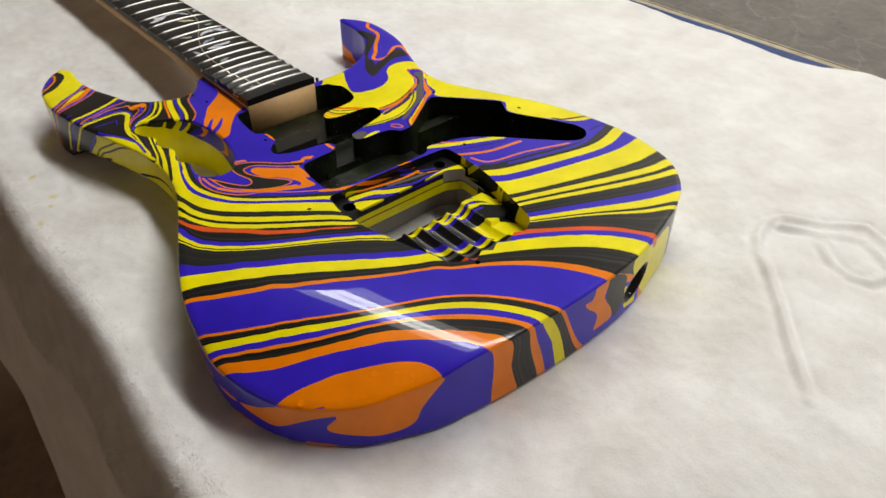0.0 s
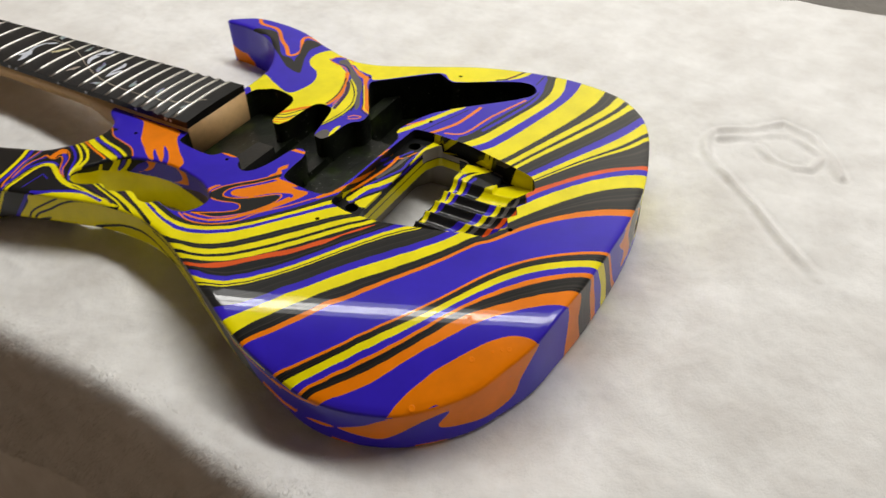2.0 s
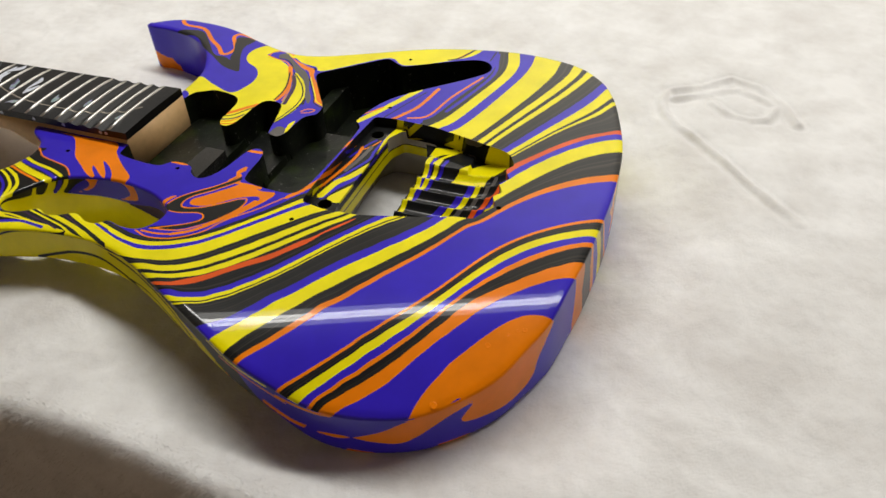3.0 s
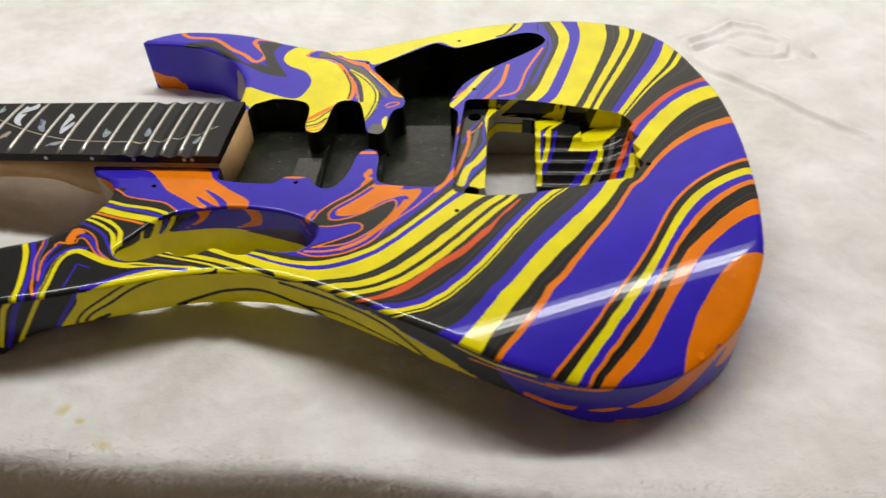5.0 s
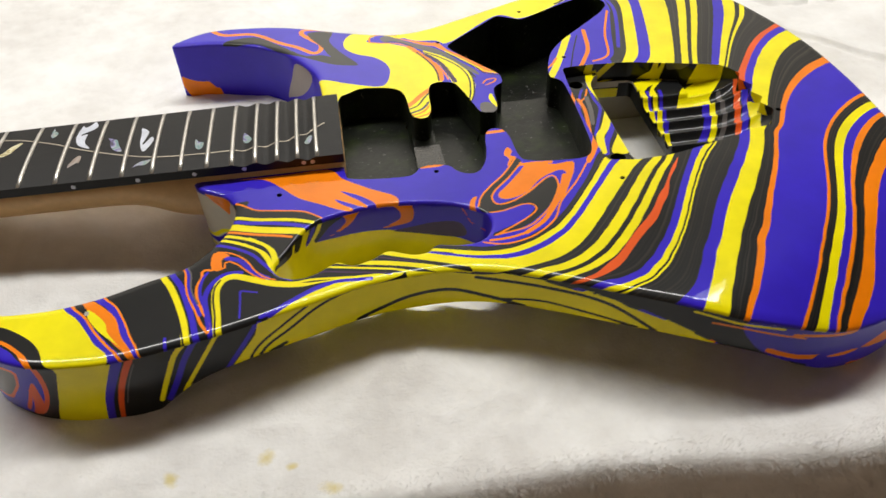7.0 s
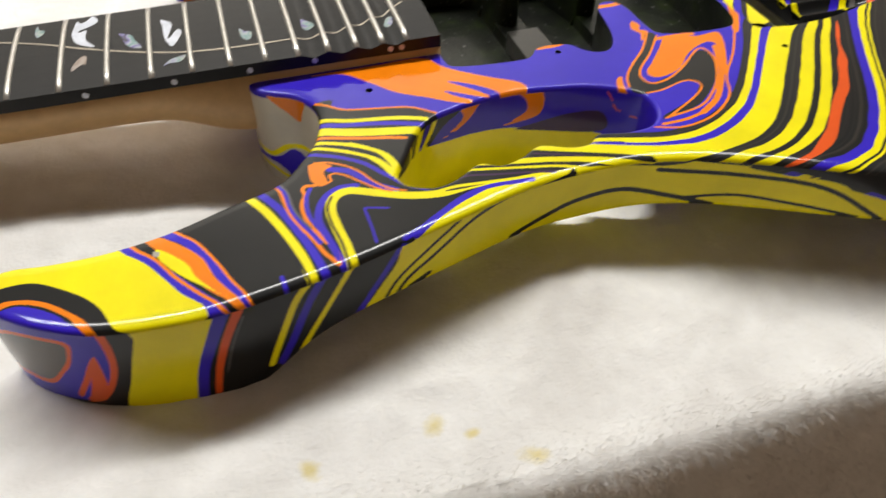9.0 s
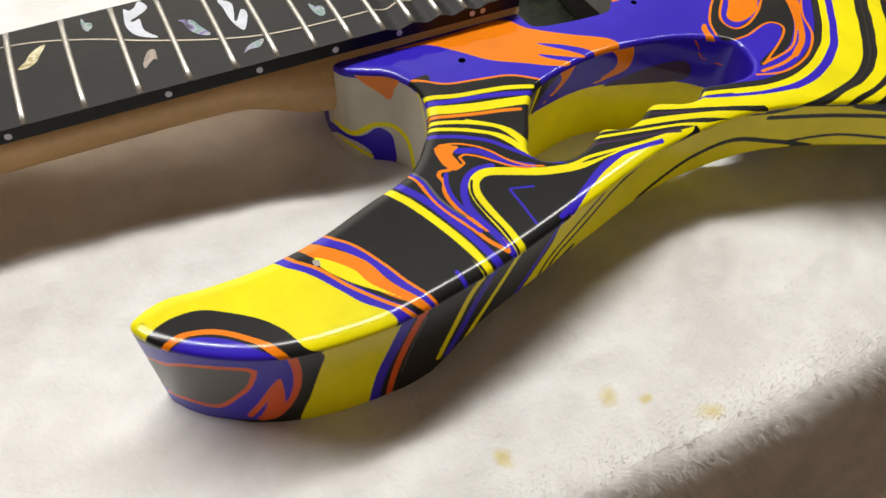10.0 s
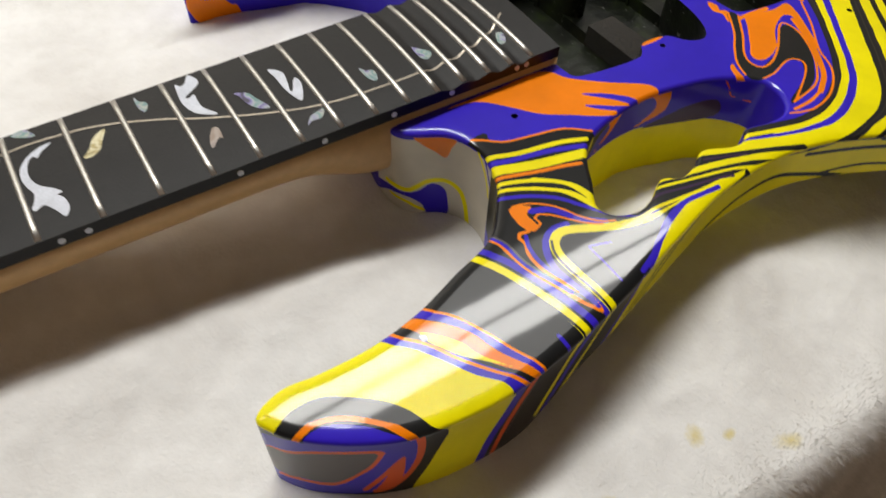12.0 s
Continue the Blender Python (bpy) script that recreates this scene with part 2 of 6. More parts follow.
CAVITY_BLACK = cavity_black()
EBONY = plain("ebony", (0.0085, 0.008, 0.0082), 0.46, vary=0.4, scale=120, bumps=0.12)
EBONY.node_tree.nodes["Principled BSDF"].inputs["Specular IOR Level"].default_value = 0.26
FRET_STEEL = plain("fret_steel", (0.60, 0.58, 0.54), 0.40, 1.0, 0.22, 400, 0.1)
MAPLE = plain("bare_maple", (0.60, 0.38, 0.17), 0.5, vary=0.14, scale=25, bumps=0.1)
PEARL = plain("pearl", (0.64, 0.67, 0.75), 0.45, vary=0.22, scale=150)

# ---- geometry helpers ----
MM = 0.001


def mesh_object(name, verts, faces, mat, parent=None, smooth=True, label=""):
    me = bpy.data.meshes.new(name)
    me.from_pydata([tuple(v) for v in verts], [], [tuple(f) for f in faces])
    me.materials.append(mat)
    if smooth:
        me.polygons.foreach_set("use_smooth", [True] * len(me.polygons))
    me.update()
    ob = new(name, me)
    if parent:
        ob.parent = parent
    return tagged(ob, label) if label else ob


def part(name, bm, mat, parent, label="", smooth=False):
    """Links a bmesh as one mesh object under a thing or a part."""
    me = bpy.data.meshes.new(name)
    bm.to_mesh(me)
    bm.free()
    me.materials.append(mat)
    if smooth:
        me.polygons.foreach_set("use_smooth", [True] * len(me.polygons))
    ob = new(name, me)
    ob.parent = parent
    return tagged(ob, label) if label else ob


def thing(name, label, category, at=(0, 0, 0), group=""):
    e = new(name)
    e.location = at
    e.empty_display_size = 0.02
    return tagged(e, label, category, group)


def catmull(points, step, closed=True):
    p = np.array(points, float)
    n, out = len(p), []
    for i in range(n if closed else n - 1):
        a, b, c, d = (p[i - 1], p[i], p[(i + 1) % n], p[(i + 2) % n]) if closed else (p[max(i - 1, 0)], p[i], p[i + 1], p[min(i + 2, n - 1)])
        k = max(1, int(round(np.linalg.norm(c - b) / step)))
        t = (np.arange(k) / k)[:, None]
        out.append(0.5 * (2 * b + (c - a) * t + (2 * a - 5 * b + 4 * c - d) * t**2 + (3 * b - a - 3 * c + d) * t**3))
    if not closed:
        out.append(p[-1:])
    return np.concatenate(out)


def smooth(k):
    k = np.clip(k, 0, 1)
    return k * k * (3 - 2 * k)


def soften(points, times=2, keep=0.25):
    """Cuts a polygon's corners round."""
    p = np.array(points, float)
    for _ in range(times):
        q = np.roll(p, -1, 0)
        p = np.stack([p * (1 - keep) + q * keep, p * keep + q * (1 - keep)], 1).reshape(-1, 2)
    return p


def even(p, step):
    """A closed line with points at even steps."""
    q = np.concatenate([p, p[:1]])
    s = np.r_[0, np.cumsum(np.linalg.norm(np.diff(q, axis=0), axis=1))]
    t = np.arange(int(s[-1] / step)) * s[-1] / int(s[-1] / step)
    return np.stack([np.interp(t, s, q[:, 0]), np.interp(t, s, q[:, 1])], 1)


def outward(p):
    """Normals of a closed counter-clockwise line."""
    d = np.roll(p, -1, 0) - np.roll(p, 1, 0)
    d /= np.linalg.norm(d, axis=1)[:, None]
    return np.stack([d[:, 1], -d[:, 0]], 1)


def ccw(p):
    return p if np.sum(p[:, 0] * np.roll(p[:, 1], -1) - np.roll(p[:, 0], -1) * p[:, 1]) > 0 else p[::-1]


def inside(x, y, poly):
    hit = np.zeros(len(x), bool)
    for (ax, ay), (bx, by) in zip(poly, np.roll(poly, -1, 0)):
        if ay != by:
            hit ^= ((ay > y) != (by > y)) & (x < (bx - ax) * (y - ay) / (by - ay) + ax)
    return hit


def fill(rim, holes, step):
    """Triangles over a rim less its holes, with inner points at a step: points, faces."""
    lo, hi = rim.min(0), rim.max(0)
    gx, gy = np.meshgrid(np.arange(lo[0], hi[0], step), np.arange(lo[1], hi[1], step * 0.87))
    gx[::2] += step / 2
    g = np.stack([gx.ravel(), gy.ravel()], 1)
    ok = inside(g[:, 0], g[:, 1], rim)
    for h in holes:
        ok &= ~inside(g[:, 0], g[:, 1], h)
    g = g[ok]
    loops = [rim, *holes]
    edge = np.concatenate(loops)
    cell = {}
    for q in edge:
        cell.setdefault((int(q[0] // 2), int(q[1] // 2)), []).append(q)
    near = np.zeros(len(g), bool)
    for n, q in enumerate(g):
        i, j = int(q[0] // 2), int(q[1] // 2)
        for a in (i - 1, i, i + 1):
            for b in (j - 1, j, j + 1):
                for e in cell.get((a, b), ()):
                    if (e[0] - q[0]) ** 2 + (e[1] - q[1]) ** 2 < (0.5 * step) ** 2:
                        near[n] = True
    g = g[~near]
    pts = np.concatenate([edge, g])
    edges, start = [], 0
    for lp in loops:
        n = len(lp)
        edges += [(start + i, start + (i + 1) % n) for i in range(n)]
        start += n
    v, _, f, *_ = delaunay_2d_cdt([Vector(q) for q in pts], edges, [], 0, 1e-6)
    v = np.array([tuple(q) for q in v])
    f = np.array([t for t in f if len(t) == 3])
    c = v[f].mean(1)
    ok = inside(c[:, 0], c[:, 1], rim)
    for h in holes:
        ok &= ~inside(c[:, 0], c[:, 1], h)
    return v, f[ok]


class Sheet:
    """Collects vertices (mm), their paint places and faces of one mesh."""

    def __init__(self):
        self.v, self.uv, self.f, self.n = [], [], [], 0

    def add(self, xyz, uv):
        self.v.append(np.asarray(xyz, float))
        self.uv.append(np.asarray(uv, float))
        self.n += len(xyz)
        return self.n - len(xyz)

    def ring(self, a, b, n, flip=False):
        """Quads between two closed rows of n vertices that start at a and b."""
        i = np.arange(n)
        j = (i + 1) % n
        q = np.stack([a + i, b + i, b + j, a + j], 1)
        self.f += (q[:, ::-1] if flip else q).tolist()

    def tris(self, f, at, flip=False):
        self.f += ((f[:, ::-1] if flip else f) + at).tolist()


# ---- the swirl ----
VEINS, LAID = [], [[] for _ in LAYERS]


def vein(value, *points):
    """A line of the painted flow, on which the flow has this value."""
    VEINS.extend((x, y, value) for x, y in points)


def blob(layer, *points):
    """A closed patch of a layer's colour."""
    LAID[layer].append((catmull(points, 1.5), 0.0))


def band(layer, width, *points):
    """A ribbon of a layer's colour."""
    LAID[layer].append((catmull(points, 1.5, False), max(width * 0.88, 0.8) / 2))


# veins run from the pickups to the tail
vein(343, (-44.31, 22.92), (-56.29, 29.08), (-66.98, 36.76), (-77.41, 45.09), (-87.8, 55.13), (-94.74, 66.26), (-99.33, 78.54), (-101, 91.61))
vein(352, (155.8, -43.79), (145, -46.74), (131.4, -48.8), (119.3, -48.16), (106.4, -45.14), (94.53, -41.55), (81.43, -37.56), (69.34, -34.07), (56.75, -29.94), (46.38, -24.42), (-44.71, 15.06), (-54.59, 23.1), (-64.88, 30.37), (-75.72, 38.8), (-85.67, 46.84), (-94.59, 55.82), (-101.2, 67.46), (-104.5, 79.37), (-103.8, 92.02))
vein(360, (155.2, -50.6), (143.7, -54.61), (132.7, -56.44), (122.1, -55.9), (110.2, -53.38), (97.87, -50.14), (86.46, -47.02), (75.29, -43.87), (63.71, -40.39), (52.28, -36.49), (43.63, -30.22), (-48.27, 13.89), (-57.19, 22.12), (-67.71, 30.56), (-77.32, 38.28), (-87.71, 46.78), (-96.36, 55.58), (-102.7, 66.18), (-106.9, 79.09), (-106.5, 91.79))
vein(368, (154.2, -64.01), (142.6, -64.9), (129.3, -63.68), (117.2, -61.25), (104.2, -58.12), (92.31, -55.1), (80.22, -51.86), (67.1, -48.09), (55.52, -44.25), (43.66, -39.16), (35.73, -30.37), (-52.83, 14.93), (-62.27, 23.01), (-72.02, 30.74), (-81.68, 38.58), (-91.01, 46.73), (-99.73, 56.55), (-105.6, 67.11), (-109.5, 78.93), (-109.6, 91.53))
vein(386, (150.7, -81.79), (139.3, -81.4), (126.6, -80.03), (114.5, -77.75), (102.7, -74.75), (90.74, -71.39), (79.8, -68.09), (67.94, -64.29), (56.39, -60.31), (44.94, -55.96), (34.44, -51.33), (-55.5, 6.704), (-64.96, 14.46), (-74.15, 22.62), (-83.45, 30.64), (-92.96, 38.46), (-101.6, 45.88), (-109.5, 55.12), (-114.5, 65.88), (-117, 77.66), (-116.1, 90.99))
vein(395, (146.5, -94.92), (134.5, -94.25), (123.4, -91.72), (111.4, -88.09), (99.8, -83.96), (89.39, -79.97), (77.94, -75.5), (66.43, -71.01), (55.05, -66.51), (44.36, -62.19), (34.03, -57.9), (-52.31, -6.977), (-61.56, 1.948), (-70.6, 8.787), (-80.68, 16.13), (-90.44, 24.15), (-99.12, 31.74), (-108.1, 40.37), (-115, 50.43), (-118.8, 62.13), (-119.8, 73.64), (-118.4, 86.45))
vein(404, (144.5, -99.85), (133.2, -97.8), (121.6, -94.32), (110, -90.24), (98.39, -85.81), (86.94, -81.23), (75.44, -76.59), (63.94, -72.01), (52.15, -67.48), (40.96, -63.42), (-52.45, -9.78), (-61.64, -0.845), (-71.6, 6.739), (-81.92, 14.13), (-91.92, 21.87), (-102.4, 30.83), (-111.3, 39.85), (-118, 50.2), (-122, 62), (-122.8, 75.07))
vein(410, (143.5, -102), (132, -100.5), (121.4, -97.15), (109.8, -92.84), (98.21, -88.27), (87.73, -84.03), (76.24, -79.35), (64.73, -74.73), (53.15, -70.25), (42.42, -66.28), (30.91, -62.27), (-52.97, -11.12), (-62.08, -2.7), (-72.67, 5.432), (-82.89, 12.79), (-92.88, 20.59), (-103.3, 29.38), (-112, 38), (-118.8, 47.99), (-123.3, 60.33), (-123.7, 72.57))
vein(419, (138.5, -110), (127.8, -106.5), (116.5, -102.7), (105.8, -98.72), (94.47, -94.19), (83.17, -89.27), (72.83, -84.46), (62.54, -79.52), (51.32, -74.22), (39.67, -69.14), (29.86, -65.37), (-52.76, -16.08), (-61.89, -7.555), (-72.65, 0.5583), (-82.51, 8.072), (-92.19, 15.9), (-102.5, 24.56), (-111.6, 33.12), (-119.4, 42.91), (-125.1, 55.01), (-125.6, 67.61))
vein(439, (130.8, -117.9), (120.1, -113.6), (108.2, -108.7), (96.82, -103.7), (85.64, -98.66), (74.56, -93.43), (63.39, -88.21), (52.06, -82.97), (40.53, -77.55), (30.27, -72.63), (-49.13, -26.47), (-59.58, -20.52), (-69.63, -14.57), (-80.36, -8.146), (-90.15, -2.335), (-100.9, 4.18), (-110.7, 10.8), (-120.7, 18.96), (-128.7, 27.48), (-132.6, 39.81))
vein(446, (128.7, -119.6), (117, -117.9), (105.2, -114.5), (94.68, -110.5), (83.59, -105.2), (72.72, -99.57), (61.85, -93.89), (51.71, -88.78), (40.54, -83.26), (29.95, -77.8), (-44.99, -37.08), (-54.26, -29.14), (-65.13, -20.99), (-75.55, -13.84), (-86.33, -7.227), (-97.82, -0.298), (-107.8, 6.567), (-117.2, 14.25), (-125.6, 23.04), (-132.3, 34.29), (-133.2, 47))
vein(456, (115.7, -132.1), (105, -127.8), (93.6, -122.2), (82.77, -116), (72.56, -109.2), (61.58, -101.9), (50.94, -95.48), (39.86, -89.24), (29.59, -83.69), (-41.78, -44.08), (-50.82, -34.79), (-59.5, -27.57), (-69.7, -20.45), (-80.47, -13.79), (-90.43, -7.949), (-101.2, -1.402), (-110.6, 5.256), (-120, 13.28), (-128.3, 22.32), (-134.3, 31.71), (-135.7, 44.65))
vein(482, (70.39, -143), (65.04, -132.2), (57.19, -121.7), (48.7, -112.9), (38.45, -104.2), (28.55, -96.9), (17.47, -89.48), (6.421, -83.49), (-52.67, -51.23), (-63.52, -44.16), (-73.56, -36.4), (-83.99, -27.66), (-93.91, -20.35), (-105.4, -13.15), (-116.2, -6.397), (-128.1, 0.8776), (-138.3, 7.982), (-145.2, 19.24))
vein(496, (67.12, -143.6), (60.94, -131.9), (53.18, -121.6), (44.23, -112.1), (33.01, -103.1), (21.72, -95.52), (10.48, -88.78), (-1.316, -83.09), (-37.12, -64.55), (-56.67, -52.02), (-70.35, -42.54), (-67.89, -44.11), (-77.6, -36.95), (-86.75, -30.33), (-96.88, -23.61), (-106.5, -17.83), (-117, -11.64), (-127.6, -5.496), (-137.2, 0.2675), (-147, 7.781), (-154.7, 14.02), (-144.8, 6.846), (-132.9, 0.1023), (-121.8, -5.89))
vein(518, (51.4, -144.2), (45.96, -132.4), (37.72, -122.4), (27.97, -113.5), (17.34, -105.7), (6.25, -98.44), (-4.963, -91.61), (-16.33, -85.05), (-37.67, -75.14), (-48.08, -68.67), (-58.9, -61.76), (-70.42, -54.09), (-80.62, -46.81), (-90.43, -38.76), (-86.51, -43.19), (-96.9, -34.33), (-107.9, -26.75), (-119.6, -19.75), (-131.4, -13.12), (-143.1, -6.673), (-154.7, 0.492), (-157.7, 3.953), (-142.4, -2.628), (-131.1, -10.39))
vein(536, (28.64, -145.2), (22.3, -133.7), (14.99, -122.7), (6.229, -112.5), (-3.858, -103.2), (-14.94, -95.04), (-26.58, -87.79), (-38.19, -80.98), (-41.72, -74.89), (-52.88, -69.53), (-65.28, -62.96), (-76.85, -55.65), (-87.85, -48.04), (-99.02, -40.95), (-85.79, -49.91), (-97.36, -43.24), (-109.8, -35.43), (-121.5, -28.31), (-133.4, -21.4), (-145.7, -13.65), (-156.9, -5.016), (-158.8, -2.106), (-145.5, -10.33), (-131.5, -18.75), (-118.3, -27.13))
vein(545, (20.23, -145.4), (15.16, -133.7), (8.527, -123.3), (0.9439, -113.6), (-8.312, -103.9), (-17.75, -96.09), (-27.93, -89.07), (-38.29, -82.94), (-40.69, -77.97), (-52.85, -72.17), (-66.28, -65.2), (-78.83, -57.54), (-90.79, -49.65), (-102.7, -42.12), (-104.5, -42.22), (-115, -35.48), (-125.5, -28.84), (-136, -22.26), (-146.5, -15.4), (-156.7, -7.336), (-159.4, -5.248), (-146.3, -13.98), (-133.1, -21.55), (-119.4, -28.81), (63.7, -168.1), (75.8, -189.3))
vein(617, (-14.69, -143.7), (-19.86, -133.9), (-26.75, -123.6), (-33.72, -114.9), (-42.22, -106.1), (-50.77, -99.04), (-60.14, -92.99), (-71, -87.32), (-81.23, -82.35), (-91.5, -77.05), (-102.5, -70.68), (-112.2, -64.55), (-121.7, -58.46), (-132.2, -51.69), (-141.4, -45.03), (-151.1, -37.25), (-160.4, -29.61), (-163.6, -26.08), (-152.4, -35.62), (-140.9, -43.77), (-129.1, -52), (-117.1, -60.45), (-7.5, -161.3), (-1.5, -174.3), (6.9, -185.3))
vein(624, (-17.55, -143.5), (-22.87, -132.3), (-29.84, -122.2), (-37.72, -112.9), (-46.61, -104.5), (-56.58, -97.08), (-67.45, -90.93), (-78.57, -85.55), (-89.6, -80.01), (-100.3, -73.94), (-110.8, -67.43), (-121.4, -60.56), (-131.8, -53.48), (-141.8, -46.16), (-151.6, -38.39), (-160.9, -30.69))
vein(638, (-25.17, -142.2), (-29.81, -132.1), (-36.57, -121.7), (-43.86, -113.1), (-53.22, -104.8), (-62.57, -98.32), (-72.24, -92.62), (-83.11, -86.85), (-93.16, -81.54), (-103.9, -75.25), (-113.2, -68.82), (-122.4, -62.03), (-132.7, -54.82), (-142.3, -48.55), (-152.6, -41.76), (-161.6, -35.19), (-163.9, -32.21), (-153.4, -40.86), (-142.7, -48.28), (-130.7, -56.31), (-119.7, -64.17), (-16, -163.9), (-10.4, -186.4))
vein(654, (-31.38, -141.9), (-36.42, -130.6), (-42.66, -121.1), (-50.94, -111.9), (-60.82, -104), (-70.63, -97.78), (-81.56, -91.69), (-92.49, -85.91), (-102.4, -80.39), (-112.8, -73.76), (-121.9, -67.19), (-132.1, -59.78), (-142.5, -52.62), (-151.8, -46.45), (-162.3, -40.29), (-164.4, -38.57), (-154.1, -47.12), (-143.2, -54.76), (-131, -63.11), (-119.5, -70.4), (-20.7, -164.8), (-16.7, -187.3))
vein(669, (-34.99, -140.9), (-41.04, -130.4), (-48.49, -120.6), (-57.01, -111.9), (-66.76, -104.1), (-77.24, -97.54), (-87.99, -91.53), (-98.08, -86.29), (-109.2, -80.73), (-120, -74.72), (-130.5, -67.7), (-140.7, -60.08), (-150.9, -52.4), (-161.9, -45.6), (-164.6, -44.31), (-153.7, -52.12), (-143.6, -59.18), (-132.2, -65.9), (-29.8, -166.7), (-26, -183.6))
vein(677, (-37.46, -142.2), (-43.95, -131.6), (-52.08, -122.4), (-60.01, -114.6), (-69.09, -106.2), (-78.71, -98.74), (-88.95, -92.5), (-98.89, -87.44), (-110.2, -81.97), (-121.2, -75.87), (-131.6, -68.91), (-140.8, -62.17), (-150.6, -54.58), (-161.2, -47.48))
vein(693, (-52.34, -140.3), (-59.31, -130.3), (-67.03, -122), (-75.77, -113.5), (-83.82, -104.3), (-90.81, -95.89), (-100.7, -88.89), (-112.3, -83.28), (-122.5, -77.72), (-133, -70.75), (-142.7, -63.18), (-151.3, -55.9), (-161.6, -48.56), (-163.5, -47.71), (-153.6, -57.19), (-143, -66.17), (-132, -74.23), (-120.1, -80.76), (-52.1, -162), (-47.5, -180.1))
vein(715, (-61.86, -138.2), (-67.72, -127.1), (-75.52, -118.7), (-84.93, -110.6), (-94.24, -104.1), (-104.7, -97.68), (-113.7, -91.47), (-123.5, -84.66), (-133.2, -79.02), (-143.7, -72.22), (-152.5, -64.82), (-161.1, -55.11), (-164.2, -54.11), (-155.1, -64.1), (-143.9, -72.99), (-131.9, -78.47), (-62.6, -162.1), (-66, -178.9))
vein(775, (-88.98, -132.2), (-91.83, -120.4), (-100.8, -111.8), (-111.1, -104.3), (-121.2, -98.54), (-132.8, -93.2), (-144.5, -88.09), (-155.8, -82.43), (-154.8, -86.25), (-144.5, -88.7), (-133.6, -91.94), (-124.3, -95.72), (-114.8, -153.1))
vein(815, (-125, -106), (-108, -118), (-142, -98), (-104, -132), (-130, -114))
vein(352, (-101.4, 101.6))
vein(360, (-103.8, 102.6))
vein(368, (-106.1, 103.7))
vein(386, (-111.9, 106.3))
# red-orange streaks
blob(10, (-53.77, -18.05), (-61.97, -11.41), (-69.34, -6.401), (-75.49, -2.314), (-80.46, 2.234), (-89.23, 8.37), (-95.79, 14.14), (-102.1, 21.04), (-109.2, 27.8), (-116.1, 34.37), (-121.8, 41.96), (-126.6, 49.35), (-128, 56.62), (-128.4, 60.25), (-129.4, 55.4), (-128.7, 48.16), (-125.3, 39.6), (-120.5, 33.32), (-112, 25.45), (-104.1, 17.36), (-97.86, 10.44), (-87.49, 2.95), (-81.65, -1.637), (-74.58, -5.114), (-69.4, -7.756), (-62.07, -13.47), (-53.79, -18.47))
blob(10, (76.34, -142.4), (68.9, -131.5), (60.19, -118.8), (47.18, -106.1), (31.76, -94.67), (19.69, -85.86), (14.44, -82.75), (5.17, -82.48), (16.78, -88.84), (28.78, -96.92), (42.62, -107.2), (55.49, -119.1), (64.76, -131.1), (70.39, -143), (73.33, -147.9), (77.97, -147.8))
# swirl beside the pickup cavities
blob(4, (-74.1, 89), (-66.1, 85.9), (-58.4, 79.4), (-50.5, 71.3), (-39, 63.5), (-42.7, 60.6), (-53.9, 69.7), (-62.5, 78.2), (-69.8, 80.8), (-73, 79.5), (-71.4, 72.7), (-69.7, 67), (-62.8, 57.5), (-58, 51), (-58.5, 47.6), (-65.9, 48.2), (-76.9, 54.4), (-84.2, 61.1), (-90.8, 70.1), (-95, 83.9), (-93.2, 85.7), (-86.8, 70.9), (-81.6, 64.7), (-78.2, 62.8), (-75.6, 66.5), (-76.1, 72), (-78.8, 81.9), (-78.2, 85.9))
band(7, 1.1, (-74.1, 89), (-66.1, 85.9), (-58.4, 79.4), (-50.5, 71.3), (-39, 62.9))
band(7, 1.1, (-42.7, 60.6), (-53.9, 69.7), (-62.5, 78.2), (-68.1, 81.1), (-73, 79.5), (-72.6, 72.9), (-67.2, 63.2), (-57.5, 51.4), (-57.2, 47.4), (-65.1, 47.5), (-77, 53.8), (-85, 60.7), (-91.6, 69.7), (-94.4, 85.1))
band(7, 1.0, (-78.4, 84.5), (-78.2, 77.7), (-75.4, 67.8), (-76.5, 63.1), (-80.7, 62.6), (-86.2, 69.4), (-94.5, 84.6))
blob(7, (-43.8, 56.6), (-51.5, 64.2), (-60.7, 72.7), (-65.2, 77.2), (-69.1, 77.1), (-70.2, 72.6), (-67.1, 64.3), (-58.7, 55.4), (-54.7, 48.9), (-52.8, 42.8), (-56.3, 40.9), (-66.3, 45.4), (-74.1, 50.5), (-75.7, 48.4), (-65.8, 42.5), (-54.2, 36.4), (-46.9, 35.2), (-47.4, 44.7))
band(7, 2.6, (-57, 42.2), (-71.5, 48.4), (-81.7, 55.2), (-89.6, 62), (-95.3, 70.8))
band(7, 1.6, (-95.3, 70.8), (-97.2, 78.9), (-97.4, 88))
band(3, 1.1, (-49.8, 28.5), (-63, 37.7), (-76.8, 49.4), (-88.8, 56), (-97.9, 68.1), (-100.9, 81.5), (-98.1, 91.5))
blob(3, (-29.2, 18.5), (-32.1, 16.1), (-41.3, 20.7), (-50, 26.8), (-47.5, 28), (-40, 23.4))
blob(3, (-28.5, 64.4), (-32.7, 62.9), (-35.9, 64.8), (-37.7, 62.2), (-43.5, 65.4), (-44, 68.1), (-38.6, 65.8), (-35.4, 67.7), (-31.2, 66.6))
blob(3, (-71.5, 92.8), (-66.7, 90.7), (-65.5, 87.8), (-70.3, 89.7), (-79.9, 91.4), (-77.6, 93.4))
band(3, 2.2, (-37.3, 110.8), (-37.2, 101.8), (-35, 97.2))
